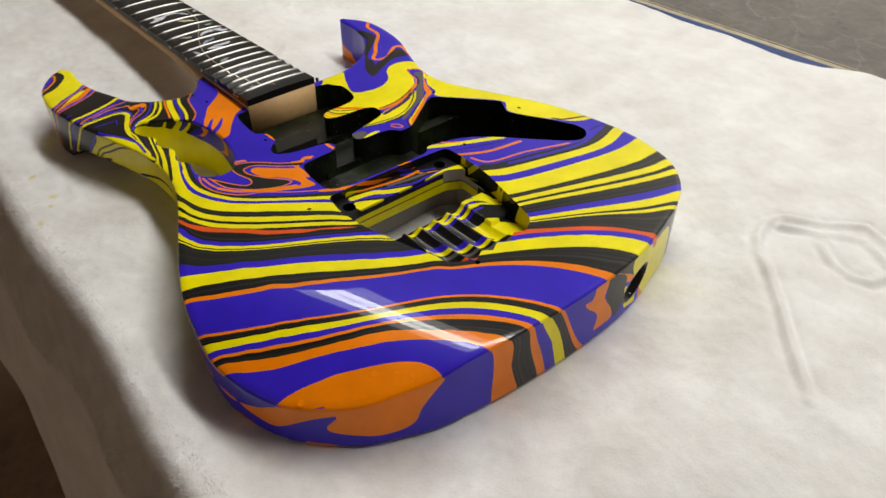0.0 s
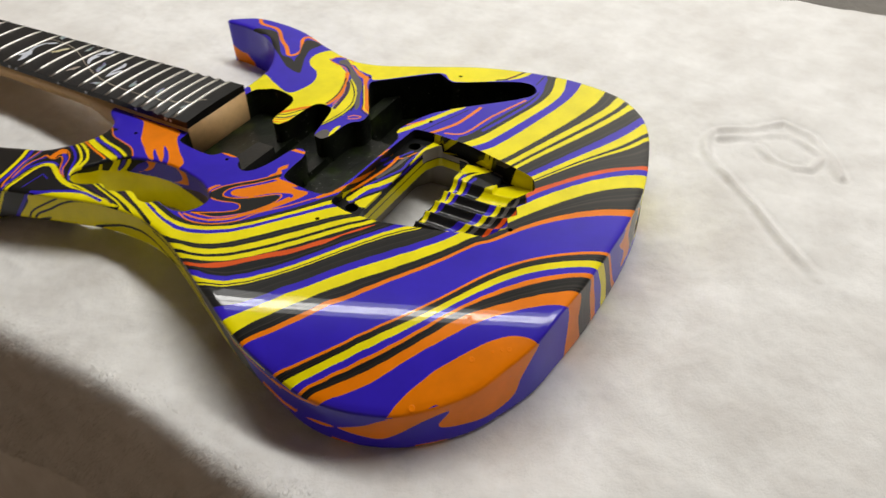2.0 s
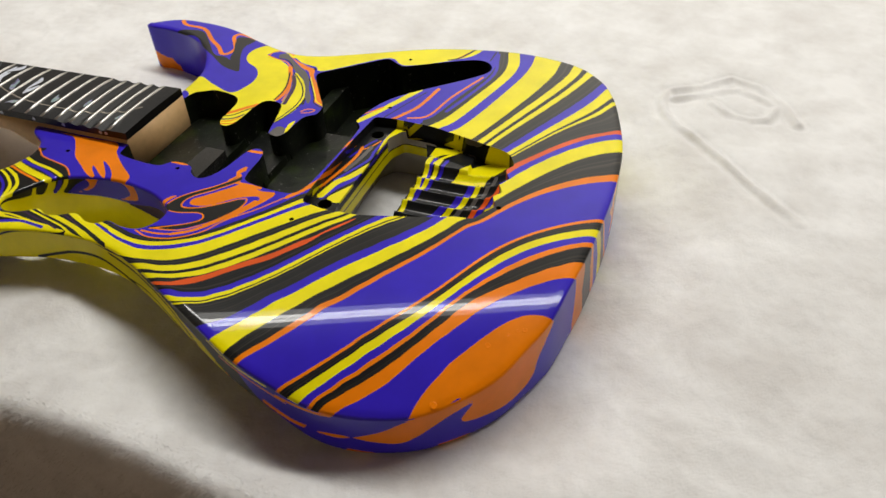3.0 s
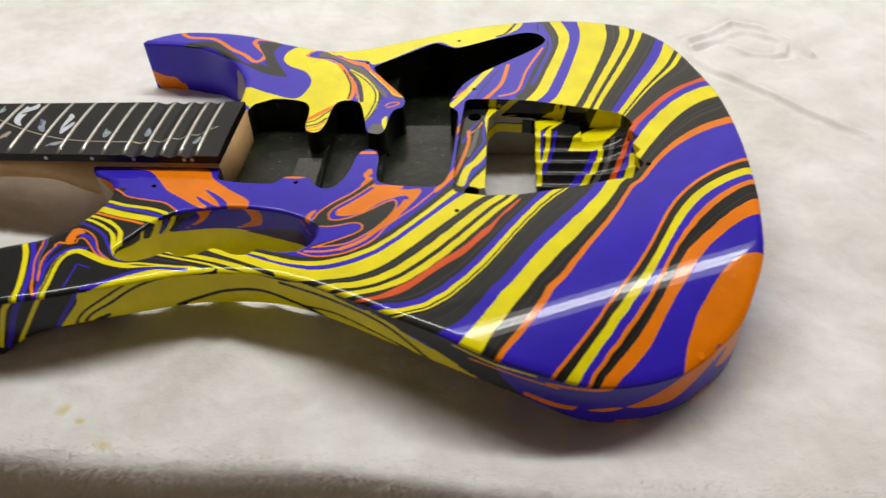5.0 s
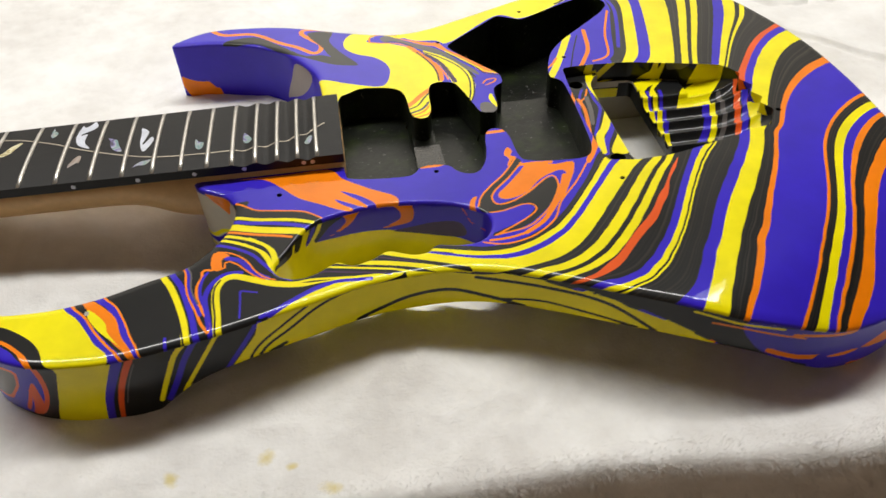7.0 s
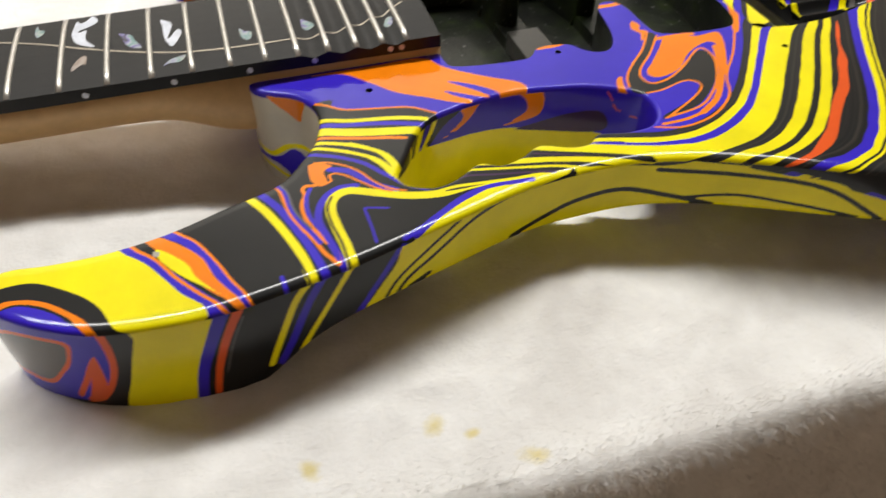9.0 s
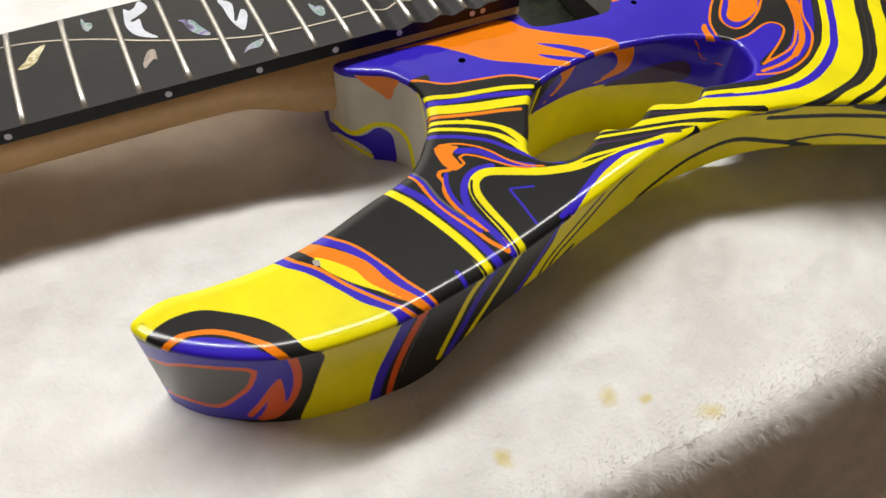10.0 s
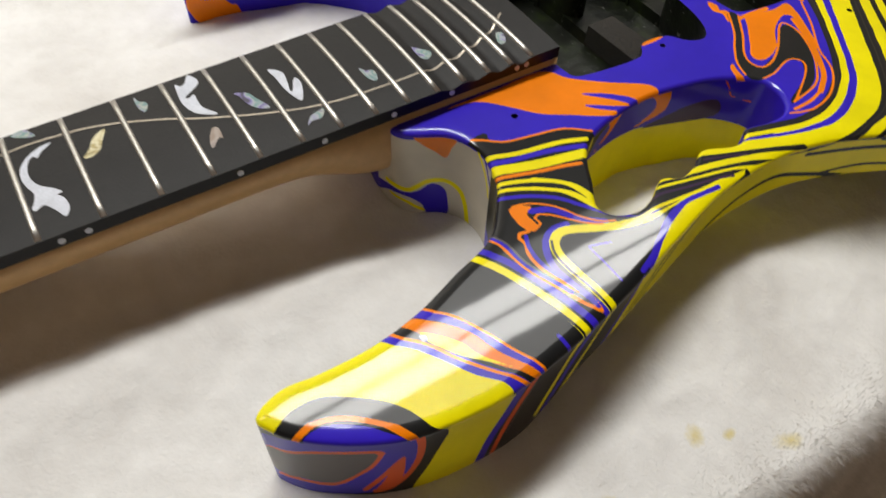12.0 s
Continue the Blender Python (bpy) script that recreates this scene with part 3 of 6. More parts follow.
band(3, 3, (-13.3, 73), (-13.3, 66.2), (-12.8, 62.1))
band(3, 2.5, (-44.7, 63.2), (-44.6, 54.4), (-45.4, 45.8))
# orange tongue along the neck
blob(3, (-30, 202.2), (-32.2, 189.7), (-40.3, 181.2), (-50.1, 172.8), (-57.1, 162.3), (-61.7, 155.8), (-64.7, 149.6), (-63.5, 147.2), (-58.7, 152.7), (-54.6, 155.3), (-61.9, 144.3), (-63.1, 140.3), (-58, 143.8), (-53.4, 148.3), (-48.6, 152.6), (-53.6, 144.2), (-60.4, 137.3), (-65.5, 136.3), (-68.5, 138.9), (-69.3, 132.5), (-64.7, 126.2), (-57.9, 126.4), (-48.9, 138.8), (-39.1, 150.5), (-30.1, 157.5), (-30, 179.2))
# bass horn and heel
blob(0, (-47.8, 202.1), (-52.1, 197.2), (-55.7, 192.3), (-58.1, 181.4), (-60.8, 170.5), (-66.1, 162.9), (-70, 161.7), (-80, 150), (-95, 134), (-108, 128), (-150, 128), (-200, 140), (-215, 260), (-160, 360), (-80, 350), (-60, 260))
band(3, 1.1, (-48.1, 202.2), (-52.4, 197.3), (-55.7, 192.3), (-58.1, 181.4), (-60.8, 170.5), (-67.1, 162.4))
band(2, 2.4, (-57.6, 205.3), (-60, 200.2), (-62.7, 192.4), (-64.3, 183.6), (-66.2, 174.8), (-69.3, 166.9))
band(1, 2.6, (-60.2, 206.4), (-63.9, 198.1), (-66.6, 185.4), (-69, 177), (-72, 169.2))
band(2, 4.8, (-64.5, 206.2), (-67.1, 200.4), (-70.3, 190.7), (-72.8, 180.1), (-74.7, 171.9))
band(3, 1.8, (-68.4, 207.1), (-70.7, 200.6), (-73.8, 190.8), (-75.9, 182.5), (-77.9, 176.6))
band(2, 2.0, (-71.2, 208.1), (-74.7, 198.7), (-79.7, 190.4), (-85.3, 185.1), (-91.8, 183.1), (-98.4, 180), (-103, 175.4), (-103.5, 168.2), (-100.4, 160.2), (-99.4, 154))
band(2, 1.8, (-73.9, 209.1), (-77.6, 200.9), (-82.8, 192.9), (-87.5, 188.1), (-93.3, 185.5), (-99.3, 182), (-103, 177.8))
band(1, 1.8, (-77.3, 210), (-81.3, 201.3), (-86.9, 193.7), (-93.2, 189.1), (-100.8, 183.3), (-106.1, 175.6), (-106.2, 165.7))
# curl of the bass horn
blob(3, (-82.7, 211.0), (-82.6, 208.4), (-84.0, 205.2), (-85.7, 203.6), (-86.2, 205.4), (-87.7, 207.1), (-90.2, 206.9), (-92.8, 206.8), (-94.4, 207.7), (-94.5, 209.5), (-93.1, 210.7), (-90.7, 211.7), (-87.5, 211.8), (-84.5, 211.6))
band(3, 0.9, (-82.2, 209.2), (-83.5, 204.3), (-87.0, 199.2), (-91.2, 195.6), (-97.3, 192.3), (-102.0, 188.2), (-104.6, 183.6))
band(1, 2.8, (-87.0, 204.9), (-89.3, 199.6), (-93.5, 196.1), (-98.8, 192.3), (-103.1, 186.8))
band(3, 0.9, (-93.8, 207.4), (-92.9, 205.4), (-89.9, 205.7), (-89.3, 203.8), (-91.8, 200.2), (-95.9, 196.6), (-100.5, 192.4), (-103.5, 188.1))
band(3, 1.4, (-93.6, 211.0), (-92.9, 214.0), (-94.3, 215.2), (-97.2, 214.8), (-100.9, 216.4), (-106.0, 216.6), (-112.4, 215.2), (-116.8, 213.2), (-120.2, 212.1))
band(5, 1.6, (-94.7, 212.7), (-98.1, 214.4), (-102.9, 215.2), (-108.0, 214.9), (-113.6, 213.1), (-119.4, 211.5), (-124.2, 210.4), (-127.5, 210.3))
band(3, 1.5, (-88.7, 223.4), (-93.2, 222.0), (-98.8, 221.4), (-105.1, 220.4), (-111.3, 218.3), (-117.6, 215.7), (-124.3, 213.4), (-128.8, 210.5), (-125.3, 210.2), (-120.8, 211.1))
band(5, 1.8, (-89.2, 222.2), (-94.9, 220.6), (-101.4, 220.1), (-107.8, 218.6), (-113.8, 216.1), (-119.5, 214.0))
band(11, 0.8, (-88.1, 222.1), (-94.4, 219.8), (-101.7, 219.3), (-107.3, 217.8), (-112.8, 215.5))
blob(3, (-113.6, 214.1), (-115.4, 212.8), (-120.5, 211.8), (-118.6, 213.5), (-116.5, 214.5))
band(2, 3.8, (-131.1, 206.7), (-123.2, 207), (-113.7, 208.1), (-106.1, 208.3), (-101, 206.1), (-99.2, 201), (-103, 192.4), (-106.9, 183.7), (-109.1, 173.4), (-108.2, 162.4), (-108.1, 146.5), (-109.5, 131.4))
band(8, 1.0, (-130.4, 207.7), (-121.6, 207.9), (-112.3, 209.2), (-105.1, 209.1), (-100.5, 206.9))
band(1, 2.6, (-130.4, 209.2), (-122.3, 210.7), (-111.2, 212.7), (-104.2, 211.4), (-99.1, 207.9), (-96.9, 203.4), (-97.4, 198.4))
band(2, 3.8, (-93.5, 232.8), (-100.1, 228.4), (-111.6, 223.9), (-123.4, 220.3), (-133.8, 218.7))
band(8, 1.0, (-95.2, 233.1), (-101.5, 229.4), (-112.9, 224.9), (-124.8, 221.4), (-133.2, 219.7))
band(1, 2.8, (-93, 228.1), (-100.9, 223.6), (-111.9, 219.8), (-121.9, 216.9), (-132.7, 214.6))
band(1, 1.4, (-129.7, 226.9), (-136, 226.6))
band(1, 0.9, (-108.6, 197.7), (-110.8, 191))
band(1, 0.9, (-108.9, 198.2), (-115.9, 198), (-124.1, 198))
band(3, 1.0, (-100.5, 257.5), (-107.6, 249.6), (-118.4, 243.9), (-126.4, 240.7), (-135.3, 236.1))
band(1, 3.2, (-101.4, 260), (-106.6, 252.6), (-116.5, 246.4), (-127.3, 241.9), (-135, 238))
blob(3, (-102.8, 266), (-104.2, 258.5), (-108.5, 253.3), (-115.6, 247.8), (-124.4, 244.8), (-131.7, 240.6), (-136.4, 237.3), (-135.2, 240.5), (-130.2, 245.7), (-124.5, 249.8), (-113.7, 255.4), (-107.7, 261.4))
blob(6, (-107.9, 260.5), (-111.5, 256.2), (-117.2, 251.8), (-122.2, 250.2), (-129.2, 245.3), (-135.2, 240.1), (-128.5, 246.6), (-120.1, 254.6), (-112.2, 259.8))
blob(8, (-102.9, 267.5), (-104.6, 263.6), (-108.6, 260.4), (-108.3, 263.3), (-105.3, 266.8))
blob(9, (-108.4, 261.3), (-109.3, 259.5), (-111.2, 259.7), (-111, 261.3))
band(7, 1.2, (-104, 269), (-111.7, 261.2), (-121.5, 255.2), (-131.2, 247.8), (-136.1, 242.7))
blob(1, (-103.8, 274.5), (-104.3, 268.8), (-112.1, 261.4), (-117.7, 256.9), (-124.9, 251.6), (-131.6, 246.3), (-136.6, 241.7), (-136.5, 246.1), (-134.5, 249.3), (-127.6, 254.4), (-121.2, 258.3), (-111.8, 264.6))
blob(2, (-106.5, 311.5), (-104.1, 308.5), (-102.9, 303.9), (-101.7, 291.5), (-103.1, 275.4), (-104.1, 273.3), (-111.8, 264.6), (-121.2, 258.3), (-127.6, 254.4), (-135.5, 248.1), (-136.4, 258), (-133.8, 271.2), (-126.4, 275.9), (-121, 280.2), (-115.1, 287.5), (-111.3, 294), (-110.8, 301.3), (-112.8, 309.6))
band(3, 1.8, (-117.3, 304.2), (-117.2, 299.9), (-118.5, 294.4), (-121.4, 289.3), (-126.7, 283.5), (-133.1, 277.4))
blob(1, (-118.6, 302.4), (-119.5, 296.1), (-123.2, 289.8), (-128.3, 284), (-132.3, 279.4), (-129.9, 287.4), (-125.2, 296.2))
# wall of the horn's tip
blob(1, (-110.6, 319.2), (-120.7, 305.3), (-127.7, 292.5), (-133.9, 279.3), (-136.9, 277.4), (-144.6, 278.9), (-151.5, 282.6), (-157.7, 289.6), (-161.4, 298.9), (-160.0, 305.5), (-154.5, 317.0), (-146.2, 329.8), (-133.4, 341.8), (-115.4, 347.8), (-112.9, 334.4))
blob(11, (-111.8, 328.2), (-122.9, 316.6), (-127.4, 306.7), (-131.6, 298.9), (-136.5, 290.7), (-138.1, 291.1), (-142.4, 296.6), (-144.9, 303.6), (-146.0, 312.8), (-143.8, 318.7), (-136.4, 326.4), (-128.4, 335.0), (-114.0, 340.3))
band(10, 2.4, (-111.9, 328.4), (-122.6, 315.8), (-127.1, 306.2), (-131.2, 298.5), (-136.2, 290.0), (-138.4, 290.6), (-143.0, 296.6), (-145.5, 304.0), (-146.8, 313.6), (-144.4, 319.8), (-137.1, 327.6), (-126.4, 338.6))
band(10, 3.0, (-133.9, 279.2), (-135.0, 277.0), (-142.9, 278.2), (-151.1, 282.0), (-157.5, 288.7), (-160.7, 297.7), (-159.5, 305.2))
blob(10, (-143.8, 284.3), (-147.2, 285.2), (-154.1, 288.5), (-159.5, 293.7), (-160.7, 301.3), (-159.0, 304.8), (-155.3, 299.0), (-151.4, 294.0), (-155.0, 301.6), (-157.5, 308.2), (-156.0, 309.4), (-151.0, 298.3), (-147.0, 291.1), (-144.6, 286.7))
blob(2, (-136.0, 270.4), (-137.2, 259.9), (-137.4, 247.1), (-141.6, 246.4), (-152.7, 250.8), (-165.9, 258.3), (-178.5, 263.1), (-175.7, 276.7), (-171.0, 290.1), (-157.2, 279.2), (-144.7, 271.3), (-139.8, 269.0))
band(5, 4.6, (-138.1, 244.3), (-148.8, 249.0), (-161.9, 255.6), (-178.5, 261.2))
band(10, 3.2, (-138.5, 239.9), (-149.8, 244.8), (-161.2, 249.3), (-173.5, 253.3))
band(11, 0.8, (-141.4, 238.8), (-151.9, 242.8), (-164.1, 246.9))
band(2, 2.6, (-133.2, 218.8), (-139.8, 223.2), (-150.5, 226.5), (-165.7, 231.1))
band(1, 3, (-132.5, 215), (-143.2, 219.6), (-156.5, 223.8), (-165.6, 227.6))
band(2, 2.2, (-131, 206.5), (-139.3, 210.1), (-149.6, 214.8), (-162.2, 220.9))
band(1, 2.5, (-126.5, 190.2), (-134.9, 193.4), (-144, 197.7), (-153.5, 202.6))
# yellow flank of the waist
blob(2, (-125.6, 187.8), (-135.4, 191.2), (-145.6, 196.5), (-154.2, 200.6), (-149.8, 188.1), (-144.9, 171.8), (-140, 156.7), (-135.3, 137.5), (-133.4, 118.5), (-136.3, 102.3), (-145.5, 79), (-163.5, 44.8), (-144.9, 43.5), (-127, 76), (-116.3, 102), (-112, 122.3), (-113.7, 143.1), (-118.9, 164))
blob(2, (-118.4, 86.9), (-129.8, 67.3), (-142.6, 48.4), (-159.7, 25.9), (-170.8, 12.4), (-182, -9.7), (-180, 1.8), (-170.6, 30.5), (-154.9, 54.8), (-144.7, 75.5), (-137.1, 100.3))
blob(2, (-123.8, 186.9), (-118.1, 174.4), (-113.8, 165.2), (-109.4, 150.4), (-107.7, 132.3), (-110.6, 129.7), (-115.1, 150.9), (-119.3, 165.5), (-125.6, 186.2))
band(1, 1.8, (-124.2, 189.7), (-120.2, 179.9), (-115.9, 171.1), (-110.7, 155.7))
band(8, 1.6, (-152.3, 189.8), (-142.7, 185.3), (-134.6, 176.7), (-124.6, 166.4), (-118.8, 157), (-115.2, 146.8))
band(8, 1.4, (-156.1, 194), (-142.7, 189.6), (-131.6, 179.7), (-121.8, 169.6))
band(8, 2, (-149.1, 188.3), (-144.9, 181.5), (-142, 176.9))
band(8, 2.2, (-134.7, 145.9), (-129.6, 136.6), (-125.3, 126), (-124.5, 110.6), (-131.5, 97.3), (-140, 85), (-150, 74.1))
band(8, 1.4, (-133.8, 94.2), (-137.6, 77.7), (-147.1, 61.2), (-160.5, 40.9))
band(8, 2.0, (-119.1, 98.9), (-129.6, 73.7), (-144.3, 49.3), (-168.7, 29.8), (-177.6, 14.3))
band(8, 1.3, (-118.4, 86.9), (-128.1, 66.4), (-139.2, 46.6), (-154.7, 29.7), (-167.5, 14.2), (-176.7, -4.7))
blob(0, (-127.1, 65.8), (-136.8, 45.4), (-148.3, 21.1), (-156.4, 2.3), (-162.3, -21.5), (-165.5, -38.5), (-187.3, -41.7), (-182.6, -15.4), (-177.5, 1.8), (-161.8, 20.9), (-144.4, 43))
blob(1, (-161.4, -4.3), (-164.3, -26.2), (-163.8, -50.7), (-158.6, -73.7), (-147.5, -95.5), (-138.1, -106.2), (-170.6, -111.5), (-184.2, -76.8), (-187.3, -41.7), (-178.3, -12.8))
band(3, 3.4, (-177.8, -15.7), (-181.7, -31.3), (-178.8, -55.5), (-168.2, -77.8), (-153.7, -90.8), (-138.5, -105.8))
band(3, 2.0, (-168, -26.1), (-167.4, -46.4), (-163.3, -61.5))
band(2, 1.4, (-153.9, 15), (-161.2, -1.7), (-164.6, -21.4))
band(3, 1.2, (-160.7, 9), (-166.8, -13.8), (-169.9, -31.1))
# tail side
blob(3, (-152.2, -88.4), (-140.8, -103.4), (-125.3, -117.5), (-105.9, -127.5), (-89.2, -134.2), (-95.6, -145.3), (-110.9, -152.4), (-130.4, -135.1), (-148.2, -115.9), (-155.8, -99.9))
blob(7, (10.7, -145), (23.2, -144.9), (23.7, -148.1), (21.2, -154.1), (21.7, -160.6), (30.1, -172), (32.7, -180.1), (23.9, -181.2), (15.2, -180.3), (16.8, -173.2), (14.7, -167), (6, -158.6), (3.4, -153.8), (9.4, -154), (11, -147.5))
blob(8, (24.2, -144.9), (40.7, -153.6), (43, -163.8), (44.1, -172.2), (41.3, -180.2), (35.3, -180.8), (30.8, -172.6), (22.8, -161.2), (22.4, -151.9))
blob(6, (39.3, -162.1), (55.2, -169.2), (63.9, -181.3), (54.4, -181.9), (48.6, -180.9), (45.3, -172.7))
blob(6, (49.5, -143.3), (70, -144.5), (103.8, -144.1), (129.5, -187.3), (104.7, -192.7), (88.3, -188.8), (51.2, -157.6))
band(5, 1.6, (69.4, -143.7), (70.2, -153.7), (65.9, -159.3))
blob(5, (-162.7, -58.6), (-158.8, -73.2), (-156.7, -86.3), (-147.6, -101.1), (-137.9, -113.7), (-125.9, -125.3), (-111.1, -134.6), (-98, -137.3), (-89.3, -138.1), (-68.8, -143.3), (-73, -180), (-93.2, -172.1), (-117.8, -161.4), (-140.4, -145), (-155.6, -127.2), (-167.7, -109.9), (-179.8, -87), (-185.1, -65.5), (-188.7, -35))
blob(7, (-156.3, -87.6), (-147.6, -101.1), (-137.9, -113.7), (-125.9, -125.3), (-111.1, -134.6), (-98, -137.3), (-89.6, -137.9), (-96.7, -141.3), (-105.8, -145.7), (-113.1, -151.7), (-122.4, -149.8), (-135.8, -138.6), (-147.8, -122.5), (-148.7, -115.3), (-139, -114), (-147.7, -106.8), (-154.8, -102.8), (-165.5, -96.4), (-172.8, -88.7), (-176.5, -74.6), (-177.6, -60.1), (-181.7, -45.5), (-180, -59.9), (-168.3, -77.1))
# treble bout and horn
blob(2, (119.2, 129.6), (111.4, 139.7), (99.4, 141.5), (89.5, 135.4), (81.9, 123.6), (70.9, 116.9), (58.6, 116.6), (46.5, 122.8), (53.2, 141.3), (61.1, 158.5), (47.6, 163.1), (41.6, 168.5), (38.4, 151.8), (15.6, 138), (2, 103.6), (28.9, 89.7), (59.4, 87.1), (84.9, 96.9), (97.6, 111.5), (103.9, 126.8), (113.8, 115.4), (114.2, 108.6))
blob(2, (84.2, 93), (73.6, 80.6), (58.3, 71.5), (41.3, 68.3), (29.1, 70.5), (18.5, 76.6), (40.1, 81), (60.3, 84.3))
blob(2, (112.7, 108.6), (114.3, 88.9), (128, 56.8), (147.3, 14.1), (155.6, -7.9), (164.2, -24.3), (140.8, -19), (116, 19.7), (122.4, 38.1), (92.4, 74), (96.1, 82.9), (99.9, 97.4))
blob(2, (112, 80), (135, 40), (150, 5), (166, -22), (175, 30), (160, 110), (130, 120), (105, 110))
band(5, 2.6, (150, -38), (138, -40.5), (126, -43), (112, -42), (88, -35.5), (64, -28))
# veined tongue beside the control cavity
blob(11, (106.2, 118), (109.5, 114.1), (105.6, 108.7), (97.33, 99.76), (90.65, 91.09), (86.97, 85.98), (78.34, 79.11), (65.23, 72.27), (55.04, 65.76), (47.51, 64.07), (55.34, 70.42), (65.43, 75.43), (75.33, 82.19), (81.59, 88.94), (87.64, 95.81), (96.53, 103), (101.1, 110), (101.5, 115.9))
blob(3, (107.4, 110.6), (100.4, 99.97), (94.03, 86.34), (93.07, 82.18), (83.12, 77.69), (74.58, 70.97), (62.86, 59.66), (57.82, 52.6), (47.25, 50.61), (48.21, 56.43), (52.74, 62.63), (63.06, 67.5), (74.16, 74.15), (82.68, 80.91), (88.59, 85.25), (91.33, 91.12), (98.36, 99.83))
band(6, 1.0, (80.94, 79.22), (70.87, 72.45), (58.57, 64.28), (51.65, 59.53), (46.99, 51.07))
band(8, 1.0, (78.98, 79.14), (68.98, 72.39), (56.75, 64.24), (49.33, 60.27), (44.64, 50.92))
band(7, 1.4, (102.5, 125.2), (110.1, 123.5), (111.2, 114.3), (107.9, 107.2))
band(7, 1.2, (102.5, 125.2), (99.52, 116.5), (97.56, 108.1), (91.33, 101))
band(8, 1.2, (100.8, 115.8), (98.83, 106.5), (90.09, 97.61), (82.24, 88.98), (73.52, 78.91), (62.13, 72.18), (52.84, 68.8), (45.34, 66.78))
band(7, 3.6, (91.33, 101), (81.04, 95.37), (74.36, 91.74), (63.17, 88.23), (53.95, 86.47), (46.62, 87.3))
band(8, 1.2, (83.44, 97.15), (72.18, 92.4), (63.25, 89.49), (54.07, 88.34), (45.83, 88.78))
band(12, 3.2, (79.2, 92.03), (70.86, 86.75), (61.3, 83.11), (52.13, 81.13), (43.23, 79.5))
band(3, 1.2, (77.68, 93.55), (66.2, 87.3), (56.83, 84.45), (46.35, 83))
band(8, 1.1, (84.27, 94.77), (77.26, 87.09), (67.2, 78.66), (56.09, 72.77), (44.14, 70.86), (30.08, 72.67), (21.48, 75.03))
band(8, 1.1, (87.42, 92.53), (80.28, 84.03), (68.56, 75.54), (55.92, 70.12), (44, 68.57), (29.94, 70.44), (20.59, 73.53))
blob(1, (55.94, 70.43), (48.1, 64.08), (48.69, 59.5), (44.33, 50.62), (39.4, 50.03), (39.79, 56.37), (34.99, 61.59), (24.05, 63.63), (10.64, 61.37), (5.472, 61), (6.521, 70.45), (19.22, 73.04), (31.29, 69.73), (43.95, 67.81))
band(3, 1.2, (37.4, 63.88), (41.21, 60.93), (41.46, 55.63), (38.12, 57.12), (35.6, 62.35))
blob(6, (21.36, 63.88), (25.28, 61.44), (10.59, 60.5), (13.33, 62.71))
blob(11, (16.34, 69.3), (15.47, 63.47), (6.015, 61.58), (7.034, 70.47))
band(7, 3.6, (21.4, 110.3), (25.24, 106.5), (31.79, 101.1), (37.06, 95.51))
band(8, 1.2, (18.18, 110), (21.07, 104.7), (28.41, 100.1), (32.92, 96.71))
band(3, 1.4, (11.32, 109.3), (14.06, 102.6), (19.38, 98.65))
band(12, 1.6, (13.94, 109.6), (16.97, 102.8), (23.39, 98.23))
band(3, 1.4, (8.721, 109), (10.84, 100.9), (15.31, 96.88))
band(3, 3.6, (141.8, 228), (132.9, 218.5), (129.8, 199.4), (114.4, 182.5), (105.6, 171), (95.9, 161.5), (98.1, 156.8), (106.3, 156.3), (114.1, 161.7), (123.9, 168.1), (129, 164.5), (123.3, 144.7))
blob(4, (123.9, 217.5), (125.6, 198.3), (110.5, 182.3), (93.8, 166.8), (91, 154.1), (75.1, 134.4), (78, 148.5), (88.1, 163), (102.8, 181.7), (116, 197.4), (120.6, 216.4))
blob(4, (123.3, 164.3), (122.3, 148.5), (110, 150.5), (95.5, 145.2), (75.1, 134.4), (88.9, 150.1), (101.6, 155.1))
blob(1, (124.2, 246.2), (120.2, 218.7), (109.9, 193.8), (86.5, 169.8), (72.6, 162.5), (67.4, 164.9), (75.9, 201), (81.2, 227.4))
blob(3, (108.9, 275.6), (98, 242.9), (96.3, 235.7), (87.8, 233.9), (82.5, 235.3), (84.5, 248.7))
# hazy reflection on the horn's inner wall, painted as a grey patch
blob(9, (89, 175.7), (72.3, 167.9), (77, 198.1), (77.7, 203.8), (86, 190.2))
# streaks between the control slot and the bridge
band(3, 3.0, (89.9, -13.2), (66.3, -8.9), (53.4, -2.8), (43.1, 3.4))
band(3, 1.8, (113.7, -37.2), (82.7, -25.4), (55.9, -18.5), (49.4, -6.9))
band(4, 5.5, (110.4, -40.6), (83.1, -32.3), (56.3, -24.8), (48.8, -19.8))
band(2, 5.0, (85.2, -1.1), (65.3, 8.1), (50.1, 15.5), (36.9, 22.8))
band(8, 1.0, (83.9, -7.1), (65.7, 0.5), (43.4, 9))
band(3, 1.6, (57.5, 13.9), (49.9, 19.2), (44.5, 25.4))
band(3, 3.0, (24.8, 11.9), (9.6, 17.7), (3.1, 20.2))
band(3, 2.2, (16.7, 6.1), (-2.3, 10.4), (-14.2, 12))
band(3, 2.0, (-23.1, 16), (-34.4, 19.7), (-43.5, 26.1))
band(8, 2.0, (152.6, -19.7), (137.2, -12.7), (131.8, -5.9))
band(3, 1.6, (150, -18.5), (135.4, -11.2))
band(8, 1.2, (153.4, -35.5), (138.5, -35))
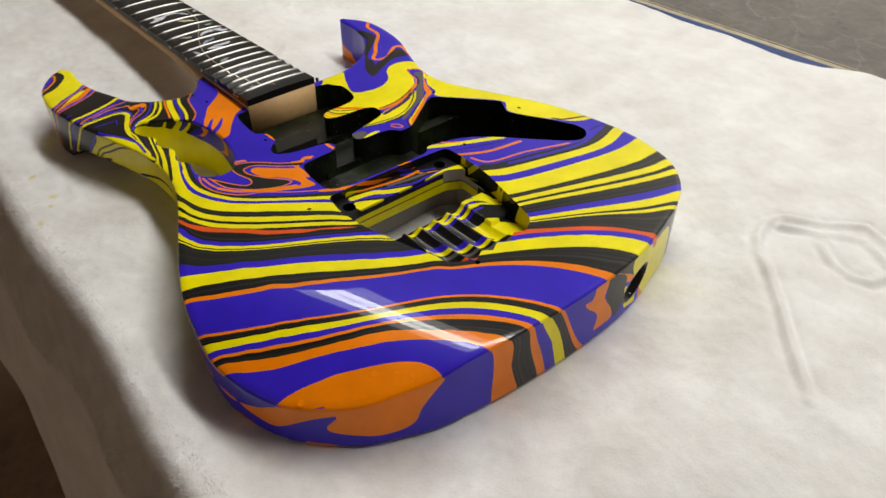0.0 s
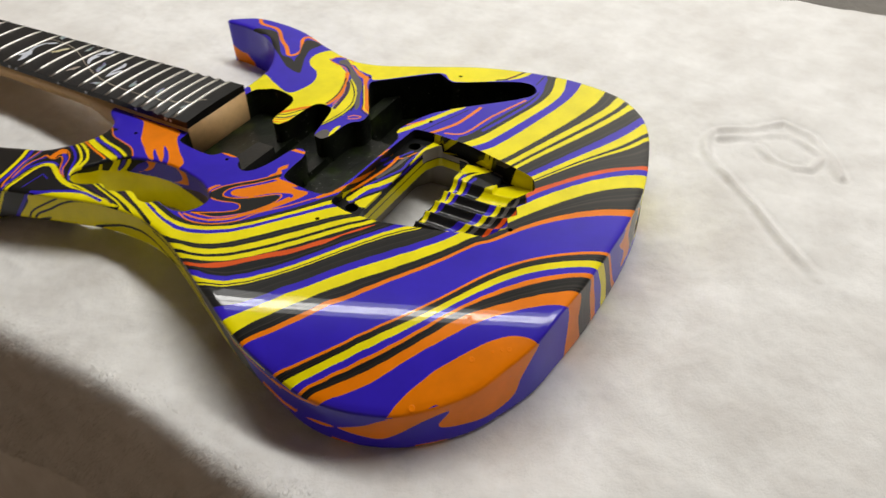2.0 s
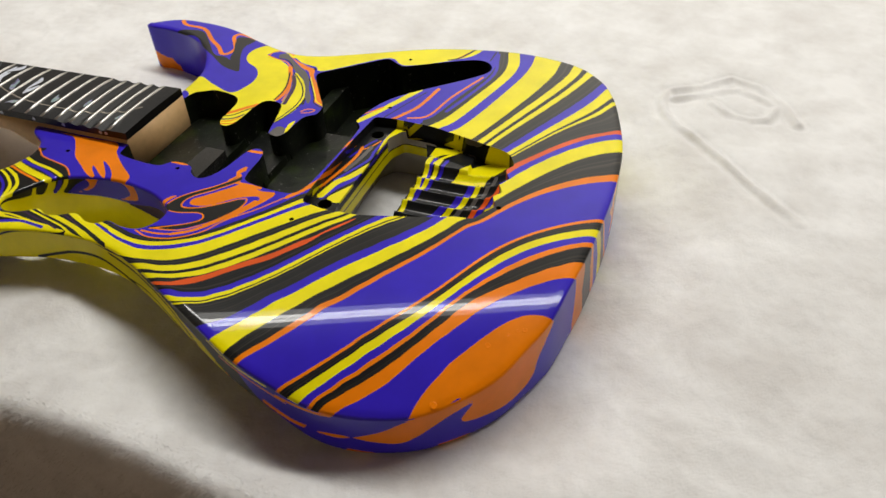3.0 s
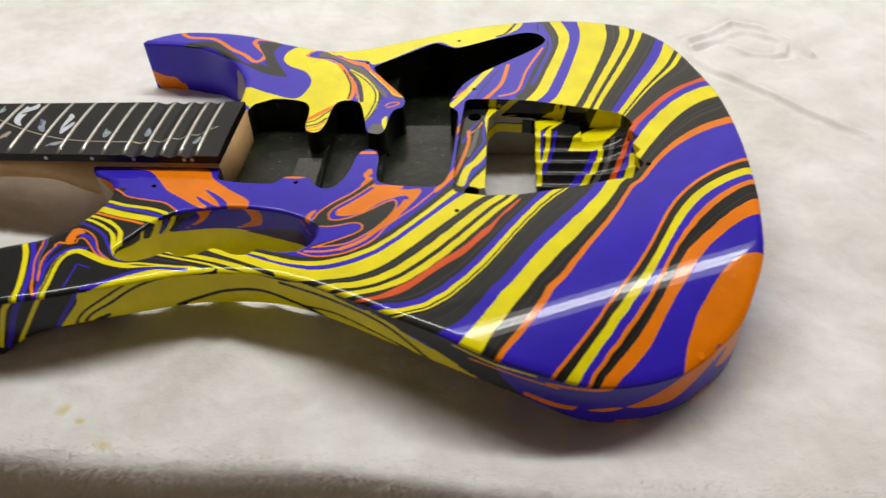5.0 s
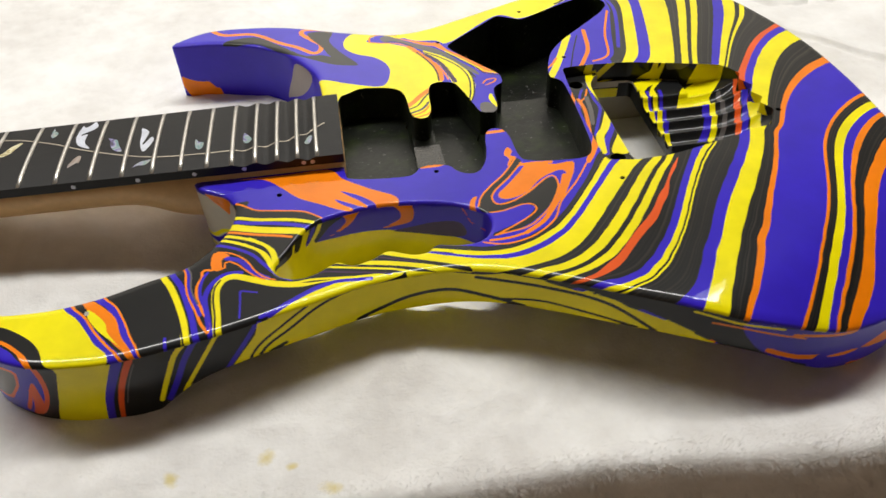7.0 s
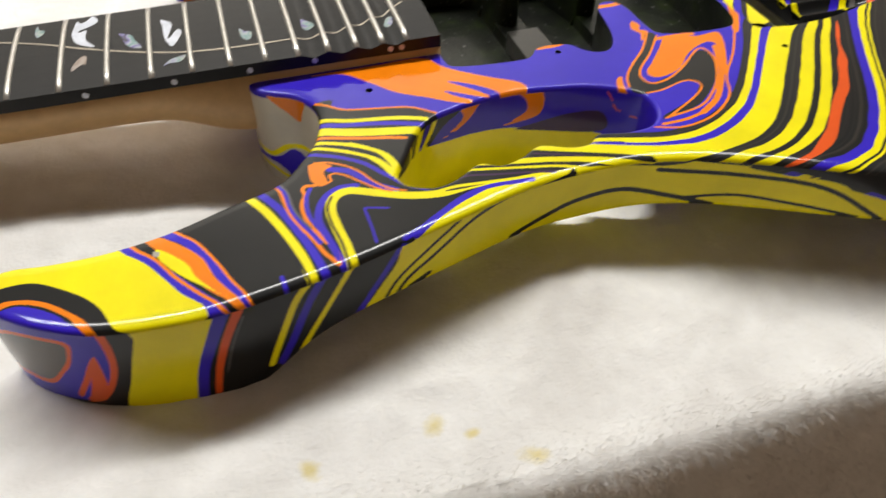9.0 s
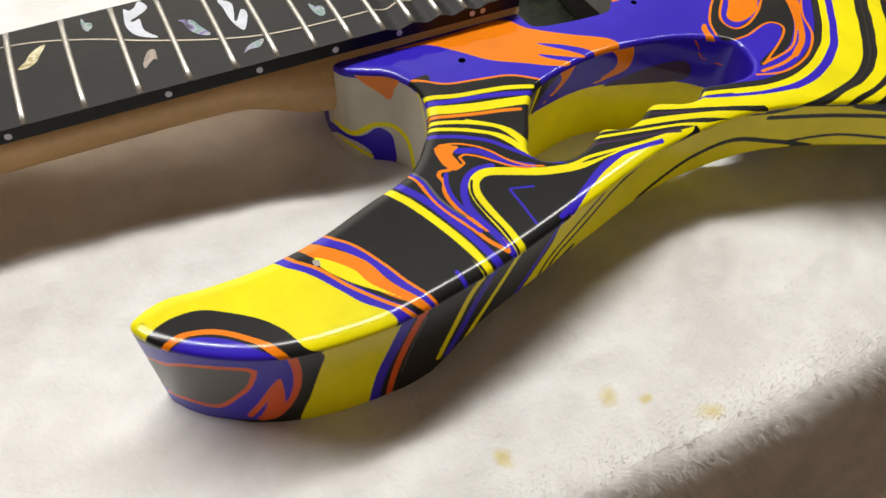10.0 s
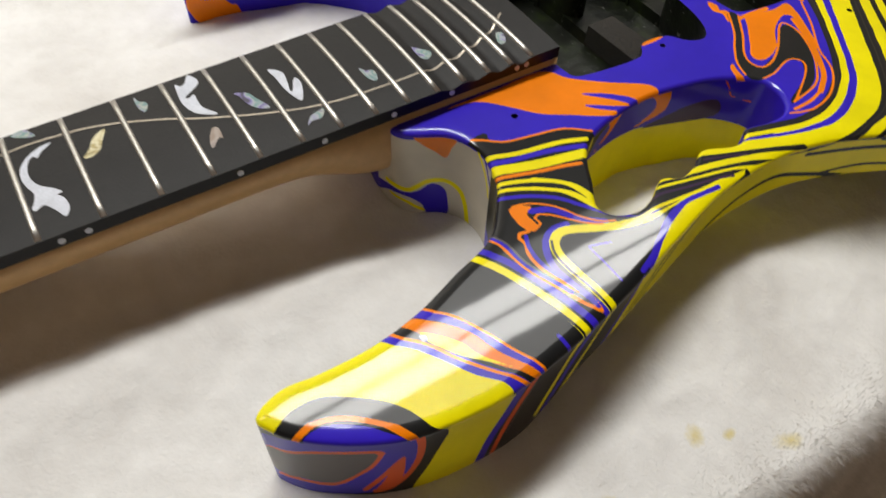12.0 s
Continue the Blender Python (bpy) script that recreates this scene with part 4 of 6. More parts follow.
# parted lines of the waist
blob(4, (-104.8, 177.7), (-103.7, 168.7), (-97.5, 159.7), (-97.9, 154.6), (-98.2, 144.2), (-92.4, 136.3), (-92.6, 132.4), (-98.3, 120.1), (-96.6, 113.2), (-101.3, 106.9), (-110.5, 100.7), (-114.1, 100.1), (-111.4, 113.6), (-109.9, 125.7), (-109.3, 140.6), (-109, 155.2), (-108.7, 171.3))
band(6, 2.2, (-97.8, 117.3), (-100.4, 108.3), (-103.9, 97.7), (-106.1, 85.4))
band(5, 2.2, (-99.2, 119.9), (-102.2, 110.3), (-106.4, 98.2), (-108.3, 85.6))
band(6, 5.4, (-94.8, 136.9), (-98.1, 129.1), (-101.8, 119.3), (-106.3, 107.7), (-110.3, 95.5), (-112.3, 85.5))
band(12, 0.8, (-99.1, 137.9), (-102.4, 129), (-105.1, 122.3))
band(6, 3.0, (-97.8, 158.7), (-99.1, 154.1), (-101.1, 145.4), (-103.5, 134.6), (-106.5, 124.3), (-110.5, 112.5), (-114.6, 100.7))
band(6, 1.3, (-100.8, 161.5), (-102.3, 155), (-104.7, 144.6), (-107.2, 134), (-110.4, 124), (-113.4, 111.2))
band(12, 1.1, (-104, 169), (-103.5, 162.4), (-105.5, 153.9), (-107.7, 143.3), (-109.7, 134.5))
band(6, 1.5, (-107.2, 179.8), (-107.9, 174.5), (-107.4, 168.1), (-108.3, 158.7), (-109.3, 149.2), (-109.6, 140.9), (-110.4, 130.8))
band(6, 2.0, (-75.6, 195.6), (-82, 187.8), (-88.2, 185), (-95.7, 183.5), (-100.9, 180), (-103.3, 176.3), (-103.9, 170.8), (-101.8, 165.9), (-99, 161.3))
band(6, 1.4, (-78.8, 198), (-84.2, 191.5), (-89.6, 188.1), (-96.1, 185.7), (-100.6, 182.7))
band(5, 2.2, (-123.7, 186.1), (-117.9, 176.3), (-112.8, 167.1), (-110.6, 158.9), (-110.6, 150.6), (-110.7, 143.2))
# inside the tremolo recess, which has paint of its own, laid 5 m aside
blob(0, (4900, -150), (5100, -150), (5100, 80), (4900, 80))
band(6, 2.8, (5022.0, -29.8), (5027.1, -31.6), (5034.2, -37.9), (5042.5, -46.2), (5047.8, -51.9))
band(6, 2.4, (5021.7, -35.1), (5028.8, -38.5), (5036.4, -45.3), (5044.8, -53.1))
blob(6, (5037.5, -30.0), (5037.6, -46.9), (5033.1, -40.4), (5028.4, -28.8))
blob(11, (5036.5, -49.3), (5039.9, -52.2), (5039.2, -63.2), (5034.4, -62.3))
band(6, 3.4, (5026.5, -31.0), (5014.1, -30.7), (5005.2, -30.3), (4989.0, -30.4), (4976.3, -29.7))
band(6, 3.2, (5026.1, -37.6), (5007.9, -35.4), (4994.6, -30.7), (4985.5, -26.7), (4976.6, -24.4))
band(5, 2.2, (5026.3, -34.1), (5008.0, -32.3), (4994.5, -32.3))
band(5, 2.4, (5025.9, -41.8), (5007.7, -38.2), (4994.4, -34.5), (4983.5, -30.2))
blob(6, (5010.0, -48.6), (5018.6, -51.2), (5024.6, -55.2), (5030.6, -62.0), (5035.4, -71.2), (5041.4, -81.9), (5048.0, -91.6), (5038.7, -90.1), (5025.4, -78.4), (5015.6, -68.3), (5009.5, -58.1))
band(6, 3.6, (5016.6, -68.0), (5004.7, -66.7), (4991.5, -61.8), (4980.7, -55.9), (4973.9, -50.4))
band(5, 4.4, (5008.8, -63.6), (4997.3, -60.2), (4986.3, -54.8), (4976.7, -47.7))
band(11, 3.0, (5017.3, -75.2), (5001.5, -71.8), (4988.4, -66.3), (4977.8, -59.4))
band(10, 3.6, (5023.9, -87.4), (5008.8, -81.9), (4993.5, -76.0), (4975.4, -68.8), (4966.8, -65.4))
band(5, 3.4, (5016.0, -87.9), (4999.3, -82.4), (4984.5, -76.2), (4972.2, -70.2), (4965.4, -68.0))
blob(6, (4997.8, -82.6), (5002.3, -89.2), (4991.7, -88.7), (4982.7, -83.3), (4967.0, -77.4), (4966.4, -71.6), (4979.4, -76.7), (4990.3, -80.8))
band(6, 5.0, (5046.4, -3.6), (5032.2, -0.6), (5017.4, -1.6), (5007.3, -2.9), (4997.7, 0.7), (4986.7, 6.0), (4979.6, 10.9), (4965.7, 14.0))
band(5, 3.6, (5029.8, -5.0), (5009.1, -5.0), (4999.4, -3.5), (4984.7, 3.0), (4974.2, 9.0), (4964.0, 12.6))
blob(6, (4987.1, -3.7), (4978.8, -4.8), (4966.6, -3.5), (4961.8, 3.0), (4964.6, 9.4), (4977.4, 2.6))
band(5, 2.0, (5036.7, 0.5), (5017.7, 2.4), (5007.5, 1.9), (4996.1, 6.4), (4981.5, 12.9))
band(7, 2.4, (5018.2, 11.4), (5006.1, 11.1), (4987.1, 14.6), (4972.9, 18.2))
band(7, 1.2, (5028.2, 3.2), (5020.0, 6.7), (5016.1, 10.4))
band(5, 1.6, (5028.3, 6.1), (5020.2, 10.1), (5006.2, 14.5))
band(11, 3.0, (5019.9, 6.1), (5005.9, 7.8), (4992.5, 11.0))
band(6, 2.2, (5040.9, -4.1), (5044.6, -16.3), (5048.4, -28.0))
blob(2, (990, 990), (1010, 990), (1010, 1010), (990, 1010))
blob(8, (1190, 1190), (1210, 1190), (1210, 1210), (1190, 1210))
blob(9, (1090, 1090), (1110, 1090), (1110, 1110), (1090, 1110))


def flow_at(p):
    c = np.array(VEINS, float)
    keep = [0]
    for i in range(1, len(c)):
        if ((c[keep, :2] - c[i, :2]) ** 2).sum(1).min() > 0.6:
            keep.append(i)
    c = c[keep]
    xy, val = c[:, :2] / 100, c[:, 2]

    def kernel(d2):
        return 0.5 * d2 * np.log(np.maximum(d2, 1e-12))

    n = len(xy)
    d2 = ((xy[:, None] - xy[None]) ** 2).sum(-1)
    big = np.zeros((n + 3, n + 3))
    big[:n, :n] = kernel(d2) + np.eye(n) * 8e-3
    big[:n, n] = big[n, :n] = 1
    big[:n, n + 1:] = xy
    big[n + 1:, :n] = xy.T
    w = np.linalg.solve(big, np.r_[val, 0, 0, 0])
    out = np.empty(len(p))
    for s in range(0, len(p), 20000):
        q = p[s:s + 20000] / 100
        d2 = (q ** 2).sum(1)[:, None] + (xy ** 2).sum(1)[None] - 2 * q @ xy.T
        out[s:s + 20000] = kernel(np.maximum(d2, 0)) @ w[:n] + w[n] + q @ w[n + 1:]
    return out


def laid_at(p, shapes):
    out = np.full(len(p), -3.0)
    for line, half in shapes:
        lo, hi = line.min(0) - 3 - half, line.max(0) + 3 + half
        idx = np.nonzero(((p > lo) & (p < hi)).all(1))[0]
        if not len(idx):
            continue
        q = p[idx]
        a, b = (line, np.roll(line, -1, 0)) if half == 0 else (line[:-1], line[1:])
        best = np.full(len(q), 1e9)
        for s, e in zip(a, b):
            d = e - s
            t = np.clip(((q - s) @ d) / max(d @ d, 1e-9), 0, 1)
            best = np.minimum(best, ((q - s - t[:, None] * d) ** 2).sum(1))
        dist = np.sqrt(best)
        val = np.where(inside(q[:, 0], q[:, 1], line), dist, -dist) if half == 0 else half - dist
        out[idx] = np.maximum(out[idx], np.clip(val, -3, 3))
    return out


# the grip's wall: way along its rim, depth
blob(1, (1990, -10), (2250, -10), (2250, 60), (1990, 60))
blob(12, (2122, 11), (2134, 12), (2142, 14), (2150, 16), (2160, 16.5), (2166, 15), (2150, 18.5), (2128, 21), (2119, 18))
blob(7, (2170, 0), (2179, 0), (2177.5, 5), (2181, 8.5), (2188, 12), (2179, 9.6), (2174, 6), (2172, 3))
blob(7, (2147, 0), (2156, 0), (2152, 4), (2151, 9), (2155, 12), (2161, 14.8), (2153, 14), (2146, 11.5), (2144.5, 6), (2145, 3))
band(10, 0.8, (2122, 0), (2119, 5), (2116, 9.5), (2108, 11))
blob(6, (1990, 10), (2030, 12), (2070, 22), (2100, 24), (2124, 20.7), (2147, 18), (2161, 15.6), (2174, 14.1), (2188, 12.8), (2205, 8), (2215, 5), (2250, 6), (2260, 60), (1980, 60))
# stripes of the horn that run down into the grip
blob(4, (2183.6, 0), (2186.6, 6), (2197.6, 14), (2217.6, 22), (2262, 22), (2262, 0))
band(6, 2.6, (2189.6, -0.5), (2192.1, 5.0), (2198.6, 11.0), (2209.6, 16.0), (2223.6, 20.0))
band(5, 2.4, (2193.1, -0.5), (2195.6, 5.0), (2202.1, 11.0), (2213.1, 16.0), (2227.1, 20.0))
band(6, 4.4, (2197.6, -0.5), (2200.1, 5.0), (2206.6, 11.0), (2217.6, 16.0), (2231.6, 20.0))
band(6, 2.2, (2207.6, -0.5), (2210.1, 5.0), (2216.6, 11.0), (2227.6, 16.0), (2241.6, 20.0))
# the cutaway's wall: way along the body's rim, depth
blob(13, (4370, -5), (4440, -5), (4440, 60), (4370, 60))
blob(7, (4399, 1), (4402, 5.5), (4406, 8.5), (4410.6, 12), (4412.6, 7), (4414, 1))
blob(1, (4388, 0), (4436, 0), (4436, 2.5), (4414, 2.5), (4402, 3), (4388, 3))
blob(1, (4372, 38), (4381, 33), (4388, 31), (4395, 31.2), (4400, 30), (4404.7, 26.2), (4407.6, 26.3), (4411, 29.4), (4412.1, 36), (4412.2, 42.2), (4407.6, 46), (4403, 42), (4402, 38), (4396, 33.6), (4387, 34.4), (4372, 45))
band(2, 2.6, (4386, 29.3), (4392, 29.3), (4396.5, 29.6), (4400.4, 27), (4404, 24.6), (4409.8, 24), (4414.4, 25.3), (4417.8, 28.4), (4420, 34.8), (4421, 41), (4422, 46))
band(2, 1.8, (4388, 35), (4394.6, 36), (4399, 38.8), (4402.5, 41))
band(2, 1.6, (4423, 0), (4427, 5), (4431, 10), (4434, 16))
band(5, 1.6, (4427, 0), (4431, 5), (4435, 10))

# ---- the guitar's body ----
T = 46.0
BASS_RIM = [(-107, 311), (-113, 309), (-120, 303), (-128, 292), (-134, 279), (-137, 262), (-137, 242), (-131, 208), (-122, 175), (-114, 145), (-112, 122), (-113, 103), (-118, 84), (-127, 63), (-142, 32), (-156, 0), (-162, -26), (-164, -46), (-161, -66), (-153, -87), (-142, -102), (-126, -117), (-109, -126), (-90, -134), (-68, -138), (-40, -142)]
TREBLE_RIM = [(7, -145), (52, -143), (92, -134), (115, -126), (133, -115), (149, -95), (157, -62), (156, -29), (147, 12), (128, 55), (114, 88), (112, 112), (121, 140), (136, 175), (142, 205), (141, 232), (126, 252), (123, 228), (116, 203), (99, 179), (76, 164), (60, 159), (36, 158), (30, 160), (29, 166), (29, 200), (0, 222), (-29, 224), (-42, 208), (-54, 203), (-68, 206), (-79, 213), (-89, 223), (-95, 240), (-101, 257), (-104, 274), (-104, 290), (-103, 302)]
CAVITY = [(38, 151), (43, 141), (47, 136), (44, 118), (39, 112), (30, 110), (8, 110), (7, 98), (38, 97), (45, 92), (43, 81), (36, 78), (10, 72), (7, 71),
          (5, 61), (28, 60), (34, 57), (36, 52), (46, 52), (52, 56), (80, 75), (86, 77), (88, 76.5), (92, 73), (118, 43), (122, 38), (122, 36), (120, 33), (114, 23.5), (114.5, 20), (130, -7), (140, -30), (129, -41), (117, -37), (96, -14), (80, 4),
          (64, 17), (37, 25), (34, 20), (28, 17), (-31, 20), (-42, 23), (-46, 29), (-43, 58), (-36, 61), (-11, 61), (-9, 73), (-33, 76), (-45, 81), (-48, 87),
          (-44, 94), (-37, 97), (-36, 111), (-41, 114), (-44, 118), (-41, 147), (-36, 150)]
RECESS = [(45, 14), (46, 0), (44, -26), (40, -42), (36, -57), (30, -78), (26, -82), (18, -86), (12, -82.5), (4, -87), (-1.5, -82.5), (-9, -86.5), (-14, -82.5), (-22, -86.5),
          (-29, -82), (-36, -78), (-37, -68), (-42, -54), (-51, -18), (-52, 2), (-49, 18), (-20, 18), (20, 16)]
BLOCK_SLOT = [(-47, 1), (-47, -16), (-40, -24), (-34, -28), (24, -29), (41, -30), (43, -6), (32, 0)]
SPRING_CAVITY = [(-62, 13), (-62, -70), (50, -70), (50, 13)]
GRIP = [(-96, 184), (-88, 179), (-74, 170), (-67, 157), (-63, 133), (-66, 110), (-71, 96), (-79, 86), (-89, 86), (-96, 92), (-97, 102), (-95, 112), (-99, 117), (-99, 124), (-95, 134),
        (-99, 142), (-101, 150), (-98, 157), (-103, 166), (-105, 174), (-102, 182)]
SCREWS = [(-65, 15, 1.3), (93, 82, 1.3), (125, 21, 1.3), (58, 9, 1.3), (-42, 104, 1.3), (-46, 182, 1.4), (39, 161, 1.2), (-23, -88.5, 1.6)]

JACK = (55.0, -142.4, 21.5, 0.975, 0.22)  # centre of the bore in the side, and the side's direction


def facet(x, y):
    """Depth of the forearm bevel below the flat top."""
    d = (np.asarray(x) + 148) * -0.886 + (np.asarray(y) - 17) * -0.466
    return 0.40 * 8.8 * np.logaddexp(0, (d - 10) / 8.8)


def top(x, y):
    return T - facet(x, y)


def back(x, y):
    """Height of the body's back, with the belly cut behind the waist."""
    x, y = np.asarray(x, float), np.asarray(y, float)
    along = 1 / (1 + np.exp(-(y + 28) / 12)) / (1 + np.exp((y - 232) / 8))
    across = np.clip((-x - 70) / 45, 0, 1)
    return 1.5 + 22.5 * along * across * across * (3 - 2 * across)


RIM_STEP = 0.6
rim = ccw(even(catmull(BASS_RIM + TREBLE_RIM, 1.0), RIM_STEP))
grip = ccw(even(catmull(GRIP, 1.0), 1.2))
grip = np.roll(grip, -int(np.argmin(grip[:, 0])), 0)
cavity = ccw(even(soften(CAVITY, 3), 1.2))
recess = ccw(even(soften(RECESS, 2, 0.1), 0.8))
slot = ccw(even(soften(BLOCK_SLOT, 2, 0.1), 0.8))
screw_rings = [np.stack([x + r * np.cos(a), y + r * np.sin(a)], 1) for x, y, r in SCREWS for a in [np.arange(10) * math.tau / 10]]

GRIP_EDGE = 1.7
# the rubbed-down top edge: a wide soft arc, then a tight one; each row gives inset, drop and way along the arc
SOFT_R, SOFT_TURN, TIGHT_R = 10.5, math.radians(18), 1.5
EDGE_ROWS = []
for a in np.concatenate([np.linspace(0, SOFT_TURN, 9), np.linspace(SOFT_TURN, math.pi / 2, 8)[1:]]):
    soft = min(a, SOFT_TURN)
    reach = SOFT_R * math.sin(soft) + TIGHT_R * (math.sin(a) - math.sin(soft))
    EDGE_ROWS.append((reach, SOFT_R * (1 - math.cos(soft)) + TIGHT_R * (math.cos(soft) - math.cos(a)), SOFT_R * soft + TIGHT_R * (a - soft)))
EDGE_IN, EDGE, EDGE_WAY = EDGE_ROWS[-1]
sheet = Sheet()
n_rim, n_grip, n_out = len(rim), len(grip), outward(rim)
g_out = outward(grip)
top_rim, top_grip = rim - n_out * EDGE_IN, grip + g_out * GRIP_EDGE
pts, tri = fill(top_rim, [top_grip, cavity, recess, *screw_rings], 0.7)
at_top = sheet.add(np.c_[pts, top(pts[:, 0], pts[:, 1])], pts)
sheet.tris(tri, at_top)
# outer wall: rounded top edge, side, rounded bottom edge
zt, zb = top(rim[:, 0], rim[:, 1]), back(rim[:, 0], rim[:, 1])


CUTAWAY = slice(2300, 2392)  # the stretch of the rim beside the neck


def jack_sink(line, z, reach=1.12):
    """1 inside the slanted oval of the jack's bore in the side, 0 outside."""
    along, up = (line - np.array(JACK[:2])) @ np.array(JACK[3:]), z - JACK[2]
    near = np.hypot(*(line - np.array(JACK[:2])).T) < 25
    return np.where(near, smooth((reach - np.hypot(along / 11.0, (up - 0.25 * along) / 7.5)) / 0.2), 0.0)


def wall(line, normal, edge, zt, zb, rows, sign):
    """Rows of a wall from the top's edge to the back's: sign 1 for an outer wall, -1 for the wall of a hole."""
    made, n = [], len(line)
    foot = 2.0 if sign > 0 else edge
    horn = smooth((line[:, 1] - 200) / 30)  # the top's paint runs over the edge on the horns alone
    for reach, drop, way in EDGE_ROWS if sign > 0 else ():
        p = line - normal * (EDGE_IN - reach)
        z = top(p[:, 0], p[:, 1]) - drop
        made.append(sheet.add(np.c_[p, z], line - normal * (EDGE_IN - (EDGE_IN - 0.1 - 1.2 * horn) * way / EDGE_WAY)[:, None]))
    for a in np.linspace(0, math.pi / 2, 6) if sign < 0 else ():
        off = edge * (1 - math.sin(a))
        p = line - sign * normal * off
        z = zt - edge * (1 - math.cos(a)) if a > 0 else top(p[:, 0], p[:, 1])
        made.append(sheet.add(np.c_[p, z], line + sign * normal * edge * (a - 1.0)))
    if sign < 0:
        made.append(sheet.add(np.c_[line, zt - edge], np.c_[2000 + 1.2 * np.arange(n), zt * 0 + edge]))
    for k in np.arange(0 if sign > 0 else 1, rows + 1) / rows:
        z = (zt - edge) * (1 - k) + (zb + foot) * k
        uv = line + sign * normal * np.maximum(zt - z, 1.8 + 0.6 * horn)[:, None]
        if sign < 0:  # the grip's wall has paint of its own: way along the rim, depth
            uv = np.c_[2000 + 1.2 * np.arange(n), zt - z]
        else:
            uv[CUTAWAY] = np.c_[3000 + RIM_STEP * np.arange(n), zt - z][CUTAWAY]
            sunk = jack_sink(line, z)
            made.append(sheet.add(np.c_[line - normal * sunk[:, None] * 14, z], np.where((jack_sink(line, z, 1.3) > 0.02)[:, None], (1200.0, 1200.0), uv)))
            continue
        made.append(sheet.add(np.c_[line, z], uv))
    for a in np.linspace(0, math.pi / 2, 4)[1:]:
        p = line - sign * normal * foot * (1 - math.cos(a))
        made.append(sheet.add(np.c_[p, zb + foot * (1 - math.sin(a))], np.c_[2000 + 1.2 * np.arange(n), zt - zb] if sign < 0 else uv))
    for i, (a, b) in enumerate(zip(made, made[1:])):
        if i != (len(EDGE_ROWS) - 1 if sign > 0 else 5):  # two rows share the seam where the wall's own paint begins
            sheet.ring(a, b, n, flip=sign < 0)
    return p


low_rim = wall(rim, n_out, EDGE, zt, zb, 34, 1)
low_grip = wall(grip, g_out, GRIP_EDGE, np.full(n_grip, T), back(grip[:, 0], grip[:, 1]), 26, -1)
# back
spring = ccw(even(soften(SPRING_CAVITY, 2, 0.1), 2.0))
pts, tri = fill(low_rim, [low_grip, spring], 6.0)
at_low = sheet.add(np.c_[pts, back(pts[:, 0], pts[:, 1])], pts)
sheet.tris(tri, at_low, flip=True)


STUDS = [(-41, 8, 4.2), (34, 8, 4.2)]
stud_rings = [np.stack([x + r * np.cos(a), y + r * np.sin(a)], 1) for x, y, r in STUDS for a in [np.arange(24) * math.tau / 24]]


# tremolo recess: shallow bridge bed, block slot, and clawed ramp
def recess_depth(x, y):
    x, y = np.asarray(x, float), np.asarray(y, float)
    k = np.clip((y + 87) / 30, 0.02, 1)
    scoop = np.sqrt(1 - (1 - k) ** 2)
    groove = np.abs(((x - 19.5) / 11.6) % 1.0 - 0.5) * 2
    ridge = 1 - groove ** 2
    claw = scoop * (13.0 + 4.5 * (np.sqrt(ridge ** 2 + 0.05) - 0.22))
    shelf = np.where(y > -57, 11.0, 14.0 * scoop)
    return np.where(y > -8, 6.0, np.where(x > 19.5, shelf, claw))


pts, tri = fill(recess, [slot, *stud_rings], 0.6)
deep = T - recess_depth(pts[:, 0], pts[:, 1])
ASIDE = np.array([5000.0, 0.0])
at_rec = sheet.add(np.c_[pts, deep], pts + ASIDE)
sheet.tris(tri, at_rec)
deep, made = recess_depth(recess[:, 0], recess[:, 1]), []
for k in (0.0, 0.06, 0.3, 0.55, 0.8, 1.0):
    made.append(sheet.add(np.c_[recess, T - deep * k], recess - outward(recess) * 4 * k + ASIDE))
for a, b in zip(made, made[1:]):
    sheet.ring(a, b, len(recess), flip=True)
deep, far = T - recess_depth(slot[:, 0], slot[:, 1]), (slot[:, 0] > 30)[:, None]
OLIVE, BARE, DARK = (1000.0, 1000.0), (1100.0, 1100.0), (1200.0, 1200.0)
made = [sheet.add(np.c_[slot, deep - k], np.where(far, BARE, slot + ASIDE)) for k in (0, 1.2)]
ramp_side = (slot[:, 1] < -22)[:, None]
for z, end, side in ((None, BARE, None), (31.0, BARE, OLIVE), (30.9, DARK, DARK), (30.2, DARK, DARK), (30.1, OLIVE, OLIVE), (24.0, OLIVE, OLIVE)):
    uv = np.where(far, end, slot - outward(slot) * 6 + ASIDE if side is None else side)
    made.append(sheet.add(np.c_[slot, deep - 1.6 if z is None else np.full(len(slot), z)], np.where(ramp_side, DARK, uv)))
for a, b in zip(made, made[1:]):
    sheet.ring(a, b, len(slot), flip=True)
# spring cavity below the slot, open to the back
pts, tri = fill(spring, [slot], 5.0)
sheet.tris(tri, sheet.add(np.c_[pts, np.full(len(pts), 24.0)], pts * 0 + 1100), flip=True)
a = sheet.add(np.c_[spring, np.full(len(spring), 24.0)], spring * 0 + 1100)
b = sheet.add(np.c_[spring, back(spring[:, 0], spring[:, 1])], spring * 0 + 1100)
sheet.ring(a, b, len(spring), flip=True)


def painted(name, sh, parent, label=""):
    v, uv = np.concatenate(sh.v), np.concatenate(sh.uv)
    ob = mesh_object(name, v * MM, sh.f, PAINT, parent, True, label)
    flow = ob.data.attributes.new("flow", "FLOAT", "POINT")
    flow.data.foreach_set("value", (np.clip(flow_at(uv), 330, 850) - 330) / 520)
    for n, shapes in enumerate(LAID):
        ob.data.attributes.new("lay%d" % n, "FLOAT", "POINT").data.foreach_set("value", laid_at(uv, shapes))
    return ob


